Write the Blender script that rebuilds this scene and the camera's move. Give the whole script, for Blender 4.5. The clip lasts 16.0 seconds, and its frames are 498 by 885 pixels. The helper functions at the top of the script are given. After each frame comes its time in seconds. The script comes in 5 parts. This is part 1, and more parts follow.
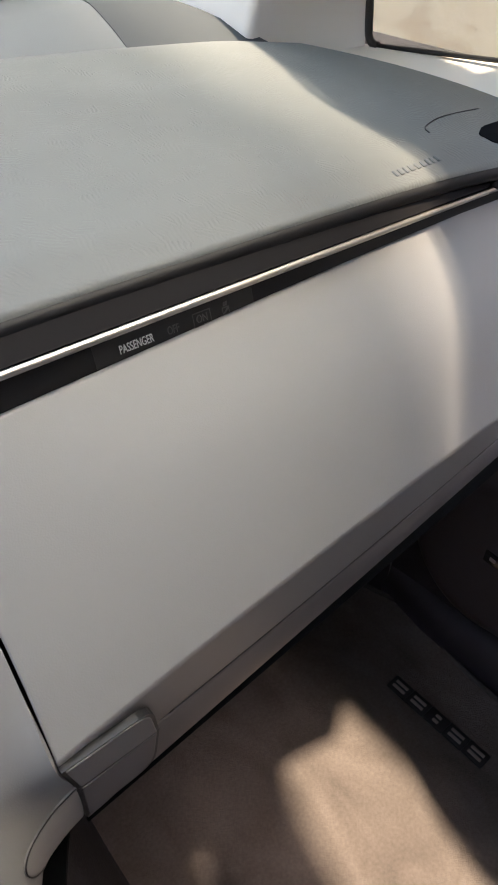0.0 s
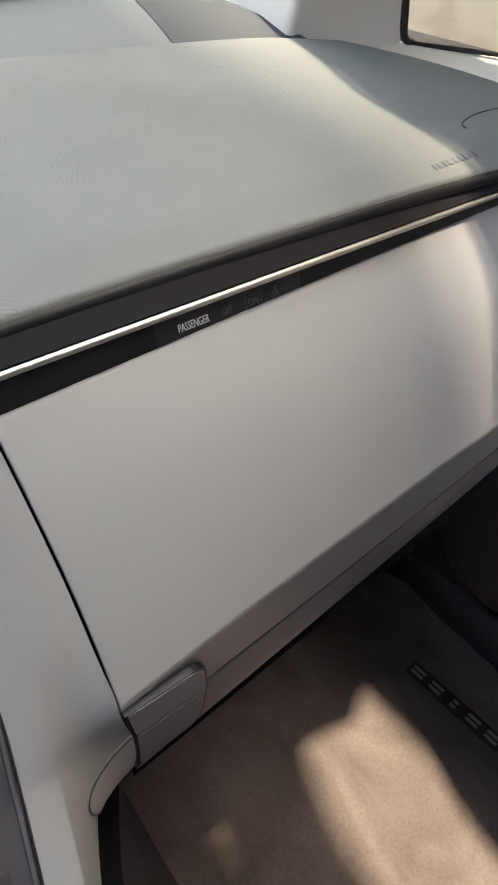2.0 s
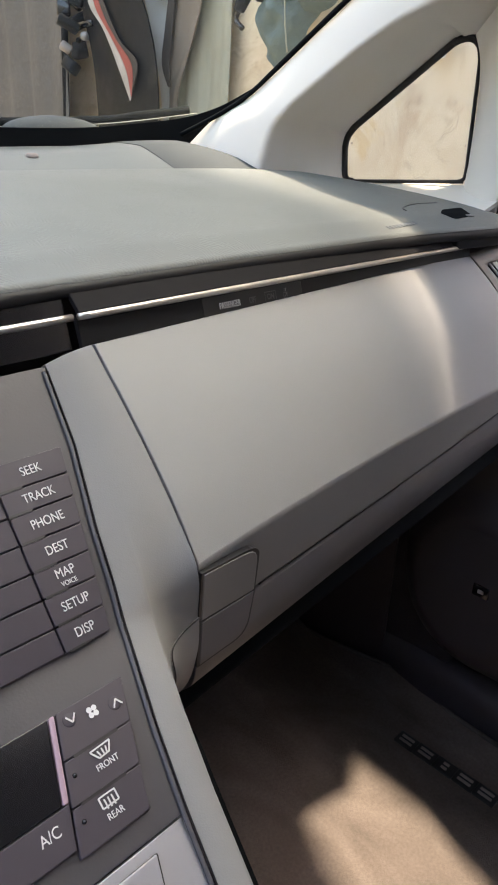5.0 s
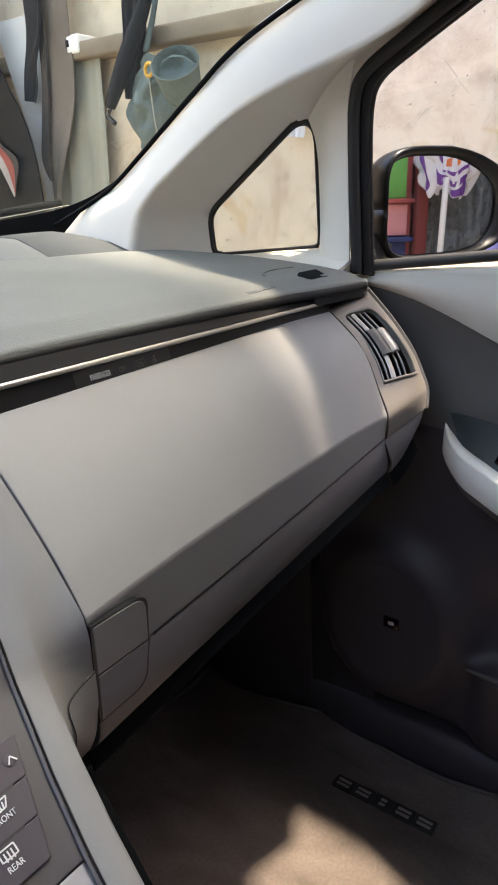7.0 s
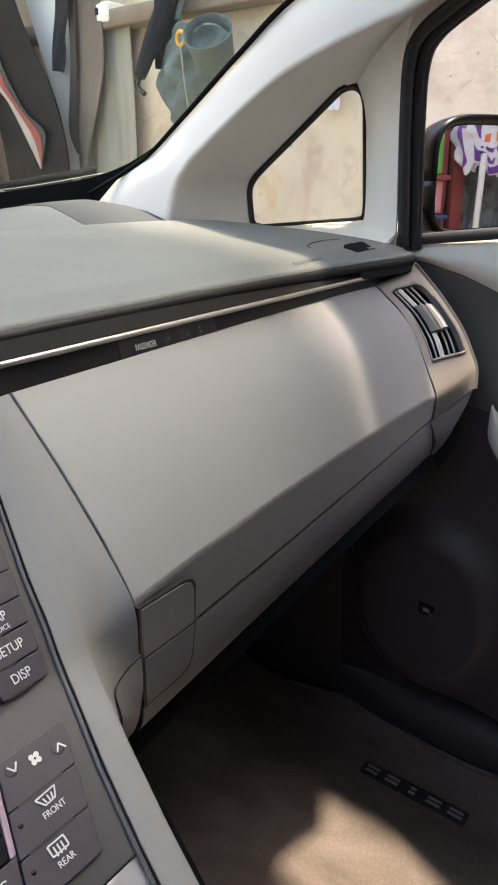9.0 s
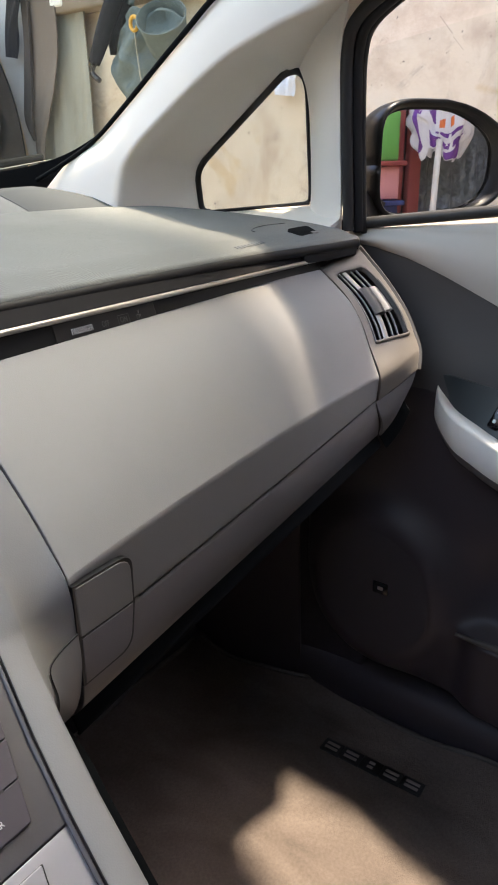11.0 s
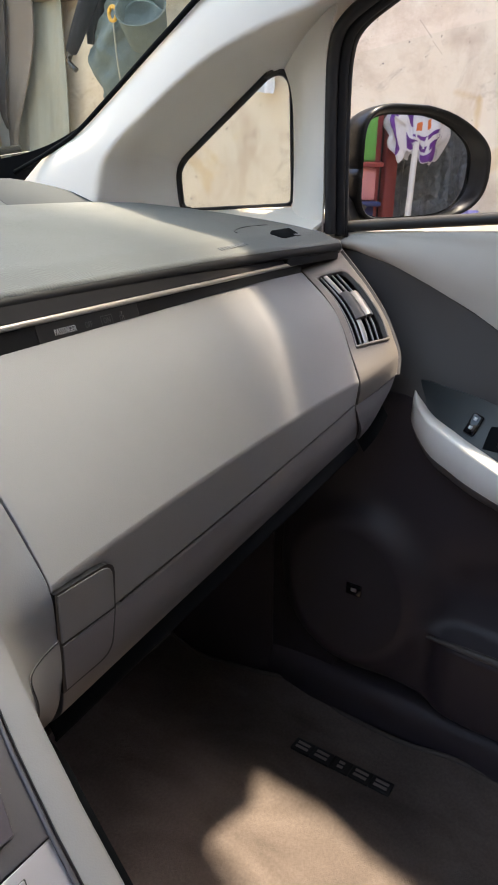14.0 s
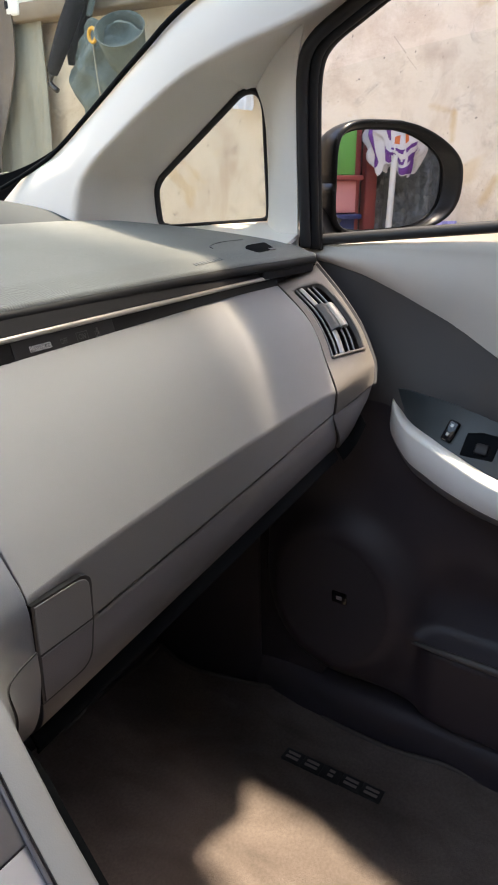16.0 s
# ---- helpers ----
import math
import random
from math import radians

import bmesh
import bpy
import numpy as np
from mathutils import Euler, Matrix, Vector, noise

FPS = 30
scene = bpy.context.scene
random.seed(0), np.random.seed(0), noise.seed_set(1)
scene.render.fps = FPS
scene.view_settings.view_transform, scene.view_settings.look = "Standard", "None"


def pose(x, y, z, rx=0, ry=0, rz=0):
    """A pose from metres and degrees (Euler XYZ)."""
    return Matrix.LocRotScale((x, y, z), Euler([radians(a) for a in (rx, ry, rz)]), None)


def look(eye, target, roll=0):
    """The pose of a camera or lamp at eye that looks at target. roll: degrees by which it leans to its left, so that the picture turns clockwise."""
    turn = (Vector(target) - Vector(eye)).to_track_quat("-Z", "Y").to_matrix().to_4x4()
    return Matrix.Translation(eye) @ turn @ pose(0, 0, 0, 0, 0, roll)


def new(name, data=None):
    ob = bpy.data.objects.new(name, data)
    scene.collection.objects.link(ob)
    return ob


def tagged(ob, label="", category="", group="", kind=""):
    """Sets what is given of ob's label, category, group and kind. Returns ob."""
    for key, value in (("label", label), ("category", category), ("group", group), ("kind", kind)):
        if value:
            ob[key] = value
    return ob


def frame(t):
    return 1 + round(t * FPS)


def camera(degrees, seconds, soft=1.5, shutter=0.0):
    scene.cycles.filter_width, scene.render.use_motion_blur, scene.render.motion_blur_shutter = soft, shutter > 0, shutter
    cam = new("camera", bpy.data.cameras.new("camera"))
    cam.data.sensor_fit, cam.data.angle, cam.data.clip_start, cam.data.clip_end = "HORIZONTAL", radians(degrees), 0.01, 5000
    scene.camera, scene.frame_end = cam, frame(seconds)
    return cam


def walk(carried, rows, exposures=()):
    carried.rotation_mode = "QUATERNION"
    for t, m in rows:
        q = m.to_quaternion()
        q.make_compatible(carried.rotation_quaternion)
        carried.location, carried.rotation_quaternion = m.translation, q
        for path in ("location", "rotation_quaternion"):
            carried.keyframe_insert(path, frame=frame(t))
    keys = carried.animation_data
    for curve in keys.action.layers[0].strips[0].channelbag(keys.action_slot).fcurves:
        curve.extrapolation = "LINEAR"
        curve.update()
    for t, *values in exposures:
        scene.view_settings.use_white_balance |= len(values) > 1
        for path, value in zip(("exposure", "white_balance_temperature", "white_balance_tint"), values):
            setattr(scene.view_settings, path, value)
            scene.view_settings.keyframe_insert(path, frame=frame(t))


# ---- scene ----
cam = camera(38.49, 16.0, 1.9)
PATH = [
    (0, (0.1346, -0.2452, 0.8154), (1.1654, 0.8769, -0.4801), 2.72),
    (0.5, (0.1257, -0.238, 0.8118), (1.1607, 0.8814, -0.4827), 3.47),
    (1, (0.1313, -0.2426, 0.8137), (1.16, 0.8755, -0.4869), 3.47),
    (1.5, (0.1289, -0.2403, 0.8122), (1.1569, 0.8779, -0.4889), 3.62),
    (2, (0.1054, -0.2506, 0.8206), (1.108, 0.8857, -0.4846), 2.98),
    (2.5, (0.0561, -0.2886, 0.8301), (1.0461, 0.9071, -0.4309), 6.50),
    (3, (0.0467, -0.3046, 0.8251), (1.1544, 0.8649, -0.3603), 8.61),
    (3.2, (0.0339, -0.3096, 0.8157), (1.1845, 0.8596, -0.3284), 7.50),
    (5.3, (-0.0367, -0.3364, 0.7484), (1.3189, 0.8878, -0.0664), 2.07),
    (5.5, (-0.0366, -0.3394, 0.7472), (1.3576, 0.8507, -0.0526), 1.18),
    (6, (-0.0374, -0.3383, 0.744), (1.3855, 0.8111, -0.0649), 1.90),
    (6.5, (-0.0478, -0.3686, 0.759), (1.4286, 0.7701, 0.0353), 0.13),
    (7, (-0.0407, -0.3788, 0.7547), (1.4575, 0.7632, 0.083), -1.37),
    (7.5, (-0.0352, -0.3639, 0.7475), (1.4336, 0.7987, 0.0469), -2.13),
    (8, (-0.0262, -0.3575, 0.7401), (1.3867, 0.8363, -0.0206), -2.98),
    (8.5, (-0.0462, -0.3612, 0.7505), (1.3871, 0.8287, 0.0227), -1.92),
    (9, (-0.038, -0.3478, 0.7439), (1.4172, 0.8202, 0.024), -0.67),
    (9.5, (-0.036, -0.3535, 0.7419), (1.4217, 0.7748, -0.0339), 0.12),
    (10, (-0.0322, -0.3674, 0.7415), (1.4479, 0.7484, -0.0098), -0.78),
    (10.2, (-0.0282, -0.3713, 0.7398), (1.4573, 0.7379, -0.0106), -1.36),
    (12.3, (-0.0403, -0.3719, 0.7519), (1.4715, 0.7079, 0.0111), -0.10),
    (12.5, (-0.0416, -0.3742, 0.7542), (1.4773, 0.7055, 0.0279), -0.41),
    (13, (-0.0445, -0.3611, 0.7528), (1.4761, 0.7207, 0.0336), -0.06),
    (13.5, (-0.0397, -0.36, 0.7508), (1.4797, 0.7047, 0.0039), 0.66),
    (14, (-0.0331, -0.361, 0.7466), (1.5054, 0.6652, -0.015), 1.00),
    (14.5, (-0.0365, -0.367, 0.7493), (1.5006, 0.6644, -0.008), 0.44),
    (15, (-0.0382, -0.3717, 0.7507), (1.5105, 0.6518, 0.0065), 0.13),
    (15.5, (-0.0398, -0.3721, 0.7508), (1.5185, 0.6428, 0.0148), 0.11),
    (16, (-0.0339, -0.3762, 0.7484), (1.5275, 0.64, 0.0208), -0.09),
]
walk(cam, [(t, look(eye, target, roll)) for t, eye, target, roll in PATH], exposures=((0, 3.09, 6900, 16), (3, 3.11, 6900, 15), (5.5, 3.18, 6900, 15), (16, 3.17, 6900, 15)))

# ---- light ----
world = bpy.data.worlds.new("sky")
scene.world = world
world.use_nodes = True
wn = world.node_tree
sky = wn.nodes.new("ShaderNodeTexSky")
sky.sky_type = "NISHITA"
sky.sun_disc = False
sky.air_density, sky.dust_density, sky.ozone_density = 0.85, 2.6, 0.6
SUN_TRAVEL = Vector((-0.215, 0.16, -1.0)).normalized()
sky.sun_elevation = math.asin(-SUN_TRAVEL.z)
sky.sun_rotation = math.atan2(-SUN_TRAVEL.x, -SUN_TRAVEL.y)
wn.links.new(sky.outputs[0], wn.nodes["Background"].inputs[0])
wn.nodes["Background"].inputs[1].default_value = 0.15
sun_data = bpy.data.lights.new("sun", "SUN")
sun_data.energy, sun_data.angle, sun_data.color = 1.65, radians(2.8), (1.0, 0.90, 0.70)
sun = new("sun", sun_data)
sun.matrix_world = look((0, 0, 6), Vector((0, 0, 6)) + SUN_TRAVEL)


# ---- materials ----
def material(name, color, rough=0.5, metal=0.0, grain=(), tint=0.0, tint_scale=6.0, spec=0.5, stretch=(1, 1, 1), rough_var=0.0):
    """A principled surface. grain: (scale, strength, distance, kind) layers of relief; tint: how far the colour wanders."""
    m = bpy.data.materials.new(name)
    m.use_nodes = True
    n, l = m.node_tree.nodes, m.node_tree.links
    b = n["Principled BSDF"]
    b.inputs["Roughness"].default_value = rough
    b.inputs["Metallic"].default_value = metal
    b.inputs["Specular IOR Level"].default_value = spec
    b.inputs["Base Color"].default_value = (*color, 1)
    co = n.new("ShaderNodeTexCoord")
    mp = n.new("ShaderNodeMapping")
    mp.inputs["Scale"].default_value = stretch
    l.new(co.outputs["Object"], mp.inputs[0])
    if tint:
        t1 = n.new("ShaderNodeTexNoise")
        t1.inputs["Scale"].default_value, t1.inputs["Detail"].default_value = tint_scale, 5
        l.new(mp.outputs[0], t1.inputs["Vector"])
        mix = n.new("ShaderNodeMix")
        mix.data_type = "RGBA"
        mix.inputs[6].default_value = (*[c * (1 - tint) for c in color], 1)
        mix.inputs[7].default_value = (*[min(1, c * (1 + tint)) for c in color], 1)
        l.new(t1.outputs["Fac"], mix.inputs[0])
        l.new(mix.outputs[2], b.inputs["Base Color"])
    if rough_var:
        t2 = n.new("ShaderNodeTexNoise")
        t2.inputs["Scale"].default_value, t2.inputs["Detail"].default_value = 35, 6
        l.new(mp.outputs[0], t2.inputs["Vector"])
        r = n.new("ShaderNodeMapRange")
        r.inputs[3].default_value, r.inputs[4].default_value = rough - rough_var, rough + rough_var
        l.new(t2.outputs["Fac"], r.inputs[0])
        l.new(r.outputs[0], b.inputs["Roughness"])
    last = None
    for scale, strength, dist, kind in grain:
        if kind == "cells":
            tx = n.new("ShaderNodeTexVoronoi")
            tx.feature = "SMOOTH_F1"
            out = tx.outputs["Distance"]
        else:
            tx = n.new("ShaderNodeTexNoise")
            tx.inputs["Detail"].default_value = 3
            out = tx.outputs["Fac"]
        tx.inputs["Scale"].default_value = scale
        l.new(mp.outputs[0], tx.inputs["Vector"])
        bp = n.new("ShaderNodeBump")
        bp.inputs["Strength"].default_value, bp.inputs["Distance"].default_value = strength, dist
        l.new(out, bp.inputs["Height"])
        if last:
            l.new(last.outputs[0], bp.inputs["Normal"])
        l.new(bp.outputs[0], b.inputs["Normal"])
        last = bp
    return m


def glass_material(name, color=(1, 1, 1), bend=1.2, dust=0.0):
    """Thin clear glass with a weak reflection. dust: the share of it that a film of dust covers."""
    m = bpy.data.materials.new(name)
    m.use_nodes = True
    n, l = m.node_tree.nodes, m.node_tree.links
    n.remove(n["Principled BSDF"])
    tr, gl, mx, fr = n.new("ShaderNodeBsdfTransparent"), n.new("ShaderNodeBsdfGlossy"), n.new("ShaderNodeMixShader"), n.new("ShaderNodeFresnel")
    tr.inputs[0].default_value = (*color, 1)
    gl.inputs["Roughness"].default_value = 0.10
    fr.inputs[0].default_value = bend
    l.new(fr.outputs[0], mx.inputs[0])
    l.new(tr.outputs[0], mx.inputs[1])
    l.new(gl.outputs[0], mx.inputs[2])
    last = mx.outputs[0]
    if dust:
        film, back, both, over, co, tx, mr = (n.new("ShaderNode" + k) for k in ("BsdfDiffuse", "BsdfTranslucent", "AddShader", "MixShader", "TexCoord", "TexNoise", "MapRange"))
        film.inputs[0].default_value = back.inputs[0].default_value = (0.34, 0.385, 0.375, 1)
        tx.inputs["Scale"].default_value, tx.inputs["Detail"].default_value = 5, 8
        mr.inputs[3].default_value, mr.inputs[4].default_value = 0.5 * dust, 1.5 * dust
        l.new(co.outputs["Object"], tx.inputs["Vector"])
        l.new(tx.outputs["Fac"], mr.inputs[0])
        l.new(film.outputs[0], both.inputs[0])
        l.new(back.outputs[0], both.inputs[1])
        l.new(mr.outputs[0], over.inputs[0])
        l.new(last, over.inputs[1])
        l.new(both.outputs[0], over.inputs[2])
        last = over.outputs[0]
    l.new(last, n["Material Output"].inputs[0])
    return m


PAD = material("dash_pad_vinyl", (0.143, 0.149, 0.140), 0.56, tint=0.07, tint_scale=9)


def leather_grain(m):
    """Short parallel wrinkles that turn from patch to patch, over fine pores."""
    n, l = m.node_tree.nodes, m.node_tree.links
    co = n.new("ShaderNodeTexCoord")
    wob = n.new("ShaderNodeTexNoise")
    wob.inputs["Scale"].default_value, wob.inputs["Detail"].default_value = 190, 2
    l.new(co.outputs["Object"], wob.inputs["Vector"])
    v = n.new("ShaderNodeTexVoronoi")
    v.inputs["Scale"].default_value = 95
    l.new(co.outputs["Object"], v.inputs["Vector"])
    sep, xy = n.new("ShaderNodeSeparateColor"), n.new("ShaderNodeSeparateXYZ")
    l.new(v.outputs["Color"], sep.inputs[0])
    l.new(co.outputs["Object"], xy.inputs[0])

    def math_node(op, a, b=None, k=None):
        x = n.new("ShaderNodeMath")
        x.operation = op
        l.new(a, x.inputs[0])
        if b is not None:
            l.new(b, x.inputs[1])
        if k is not None:
            x.inputs[1].default_value = k
        return x.outputs[0]

    ang = math_node("ADD", math_node("MULTIPLY", sep.outputs[0], k=1.5), k=-0.35)
    c = math_node("ADD", math_node("MULTIPLY", xy.outputs[0], math_node("COSINE", ang)), math_node("MULTIPLY", xy.outputs[1], math_node("SINE", ang)))
    c = math_node("ADD", math_node("MULTIPLY", c, k=2400.0), math_node("MULTIPLY", wob.outputs["Fac"], k=9.0))
    h = math_node("MULTIPLY", math_node("SINE", c), math_node("MULTIPLY", sep.outputs[1], k=1.0))
    fine = n.new("ShaderNodeTexNoise")
    fine.inputs["Scale"].default_value = 900
    l.new(co.outputs["Object"], fine.inputs["Vector"])
    h = math_node("ADD", h, math_node("MULTIPLY", fine.outputs["Fac"], k=0.5))
    bp = n.new("ShaderNodeBump")
    bp.inputs["Strength"].default_value, bp.inputs["Distance"].default_value = 0.45, 0.00022
    l.new(h, bp.inputs["Height"])
    l.new(bp.outputs[0], n["Principled BSDF"].inputs["Normal"])


leather_grain(PAD)
# dark grey for the pillar's painted shade on the shelf, and the domed cover
CORNER = material("shade_and_dome_grey", (0.047, 0.053, 0.057), 0.72, spec=0.25, grain=((900, 0.3, 0.0003, "cells"),), tint=0.07)
SHELF = material("dash_shelf_plastic", (0.115, 0.122, 0.122), 0.55, grain=((900, 0.3, 0.0003, "cells"),), tint=0.07)
GREY = material("grey_grained_plastic", (0.238, 0.234, 0.232), 0.48, grain=((1500, 0.25, 0.00025, "cells"),), tint=0.05, rough_var=0.04)
CHEEK = material("grey_side_plastic", (0.236, 0.230, 0.226), 0.62, spec=0.3, grain=((1500, 0.25, 0.00025, "cells"),), tint=0.05, rough_var=0.04)
BEIGE = material("warm_grey_plastic", (0.128, 0.114, 0.101), 0.50, grain=((1500, 0.3, 0.00025, "cells"),), tint=0.06, rough_var=0.05)
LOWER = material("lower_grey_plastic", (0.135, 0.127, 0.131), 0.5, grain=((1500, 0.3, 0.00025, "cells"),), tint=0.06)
TRIMBLACK = material("black_trim_plastic", (0.012, 0.011, 0.012), 0.65, spec=0.12, tint=0.1)
TABGREY = material("grey_tab_plastic", (0.055, 0.053, 0.051), 0.5, tint=0.08)
CHARCOAL = material("charcoal_plastic", (0.009, 0.0088, 0.0098), 0.5, spec=0.3, grain=((1200, 0.2, 0.0002, "cells"),), tint=0.1)
BLACK = material("black_plastic", (0.012, 0.012, 0.013), 0.4, tint=0.1)
MIRRORBLACK = material("black_mirror_housing", (0.006, 0.006, 0.007), 0.30, spec=0.22, tint=0.1)
FRIT = material("black_glass_border", (0.005, 0.006, 0.007), 0.8, spec=0.05)
GLOSSBLACK = material("gloss_black", (0.008, 0.008, 0.01), 0.12, rough_var=0.05)
CHROME = material("satin_chrome", (0.56, 0.52, 0.48), 0.34, metal=1.0, rough_var=0.05)
VANE = material("brushed_vane_metal", (0.34, 0.325, 0.295), 0.42, metal=0.5, rough_var=0.06)
SILVER = material("silver_paint", (0.88, 0.84, 0.76), 0.40, metal=0.05, tint=0.05)
HEADLINER = material("grey_headliner_cloth", (0.52, 0.50, 0.47), 0.9, spec=0.1, grain=((900, 0.4, 0.0006, "noise"),), tint=0.06)
PILLAR = material("pale_grey_trim", (0.79, 0.73, 0.645), 0.8, spec=0.2, grain=((1400, 0.25, 0.0002, "cells"),), tint=0.04)
DOORGREY = material("pale_door_plastic", (0.46, 0.42, 0.37), 0.55, grain=((1400, 0.25, 0.0002, "cells"),), tint=0.05)
DOORDARK = material("dark_door_plastic", (0.062, 0.056, 0.053), 0.55, grain=((900, 0.3, 0.0003, "cells"),), tint=0.08)
DOORLOW = material("black_door_plastic", (0.036, 0.030, 0.035), 0.50, spec=0.40, grain=((900, 0.3, 0.0003, "cells"),), tint=0.1)
PLAINWALL = material("grey_render", (0.30, 0.30, 0.29), 0.9, spec=0.2, grain=((30, 0.3, 0.01, "noise"),), tint=0.15)
RUBBER = material("black_rubber", (0.014, 0.013, 0.013), 0.55, tint=0.15)
BUTTON = material("button_plastic", (0.046, 0.038, 0.049), 0.45, spec=0.4, rough_var=0.05, tint=0.08)
CONSOLE = material("console_border_plastic", (0.052, 0.049, 0.055), 0.42, spec=0.45, rough_var=0.04, tint=0.1, grain=((700, 0.25, 0.0003, "noise"),))
BEAD = material("glossy_border_edge", (0.075, 0.072, 0.078), 0.25, rough_var=0.06, tint=0.1)
SATIN = material("satin_grey_plastic", (0.17, 0.168, 0.168), 0.42, metal=0.2, rough_var=0.06, tint=0.06)
LOWFASCIA = material("silver_grey_fascia", (0.33, 0.325, 0.345), 0.32, metal=0.3, rough_var=0.06, tint=0.06)
DIM = material("dull_metal", (0.27, 0.23, 0.215), 0.6, metal=0.2, tint=0.1)
WHITEPAINT = material("car_paint", (0.60, 0.60, 0.58), 0.25, tint=0.03)
PINKTRIM = material("pinkish_display_edge", (0.33, 0.23, 0.28), 0.45, tint=0.08)
INK = material("white_print", (0.62, 0.62, 0.62), 0.5)
GREYINK = material("grey_print", (0.065, 0.065, 0.065), 0.5)
CARPET = material("grey_carpet", (0.130, 0.106, 0.094), 0.95, spec=0.05, grain=((900, 0.8, 0.0015, "noise"), (160, 0.5, 0.0015, "noise")), tint=0.28, tint_scale=260)
MATEDGE = material("dark_mat_binding", (0.10, 0.088, 0.080), 0.9, spec=0.1, grain=((900, 0.8, 0.001, "noise"),), tint=0.2, tint_scale=200)
LINER = material("dark_footwell_carpet", (0.034, 0.030, 0.035), 0.85, spec=0.2, grain=((300, 0.8, 0.003, "noise"),), tint=0.3)
SEATCLOTH = material("grey_seat_cloth", (0.34, 0.315, 0.30), 0.9, spec=0.1, grain=((700, 0.5, 0.0008, "noise"),), tint=0.12)
# brown that puts the shade of the wall ledge's edge into its colour
LEDGESHADE = material("shaded_ledge_brown", (0.23, 0.185, 0.135), 0.85, spec=0.15, grain=((60, 0.5, 0.004, "noise"),), tint=0.35, tint_scale=9)
# kept dark so the added slab overhead bounces little light into the footwell
DARKSLAB = material("dark_slab_concrete", (0.13, 0.12, 0.11), 0.9, spec=0.2, grain=((40, 0.3, 0.01, "noise"),), tint=0.25)
CONCRETE = material("concrete", (0.30, 0.28, 0.25), 0.9, spec=0.2, grain=((40, 0.3, 0.01, "noise"),), tint=0.2)



def mottled(m, scale, low, high, stretch=(1, 1, 1)):
    """Lets the surface's colour wander in broad, soft patches."""
    n, l = m.node_tree.nodes, m.node_tree.links
    base = n["Principled BSDF"].inputs["Base Color"]
    co, mp, t, r, x = n.new("ShaderNodeTexCoord"), n.new("ShaderNodeMapping"), n.new("ShaderNodeTexNoise"), n.new("ShaderNodeMapRange"), n.new("ShaderNodeMix")
    mp.inputs["Scale"].default_value = stretch
    t.inputs["Scale"].default_value, t.inputs["Detail"].default_value, t.inputs["Distortion"].default_value = scale, 5, 0.8
    r.inputs[1].default_value, r.inputs[2].default_value, r.inputs[3].default_value, r.inputs[4].default_value = 0.3, 0.7, low, high
    x.data_type, x.blend_type = "RGBA", "MULTIPLY"
    x.inputs[0].default_value = 1.0
    l.new(co.outputs["Object"], mp.inputs[0])
    l.new(mp.outputs[0], t.inputs["Vector"])
    l.new(t.outputs["Fac"], r.inputs[0])
    if base.is_linked:
        l.new(base.links[0].from_socket, x.inputs[6])
    else:
        x.inputs[6].default_value = base.default_value
    l.new(r.outputs[0], x.inputs[7])
    l.new(x.outputs[2], base)


mottled(CARPET, 16, 0.74, 1.22, (1, 0.5, 1))
mottled(LINER, 12, 0.7, 1.3)
mottled(GREY, 4, 0.95, 1.04)
mottled(PAD, 7, 0.90, 1.07)
mottled(DOORGREY, 5, 0.94, 1.05)
mottled(SILVER, 25, 0.94, 1.04)
ARMTOP = material("dark_switch_panel", (0.035, 0.042, 0.043), 0.5, grain=((900, 0.3, 0.0003, "cells"),), tint=0.08)
ARMBASE = material("grey_armrest_plastic", (0.16, 0.15, 0.145), 0.5, grain=((900, 0.3, 0.0003, "cells"),), tint=0.08)
GRILLE = material("speaker_mesh", (0.030, 0.026, 0.031), 0.6, grain=((1800, 0.8, 0.0006, "cells"),))


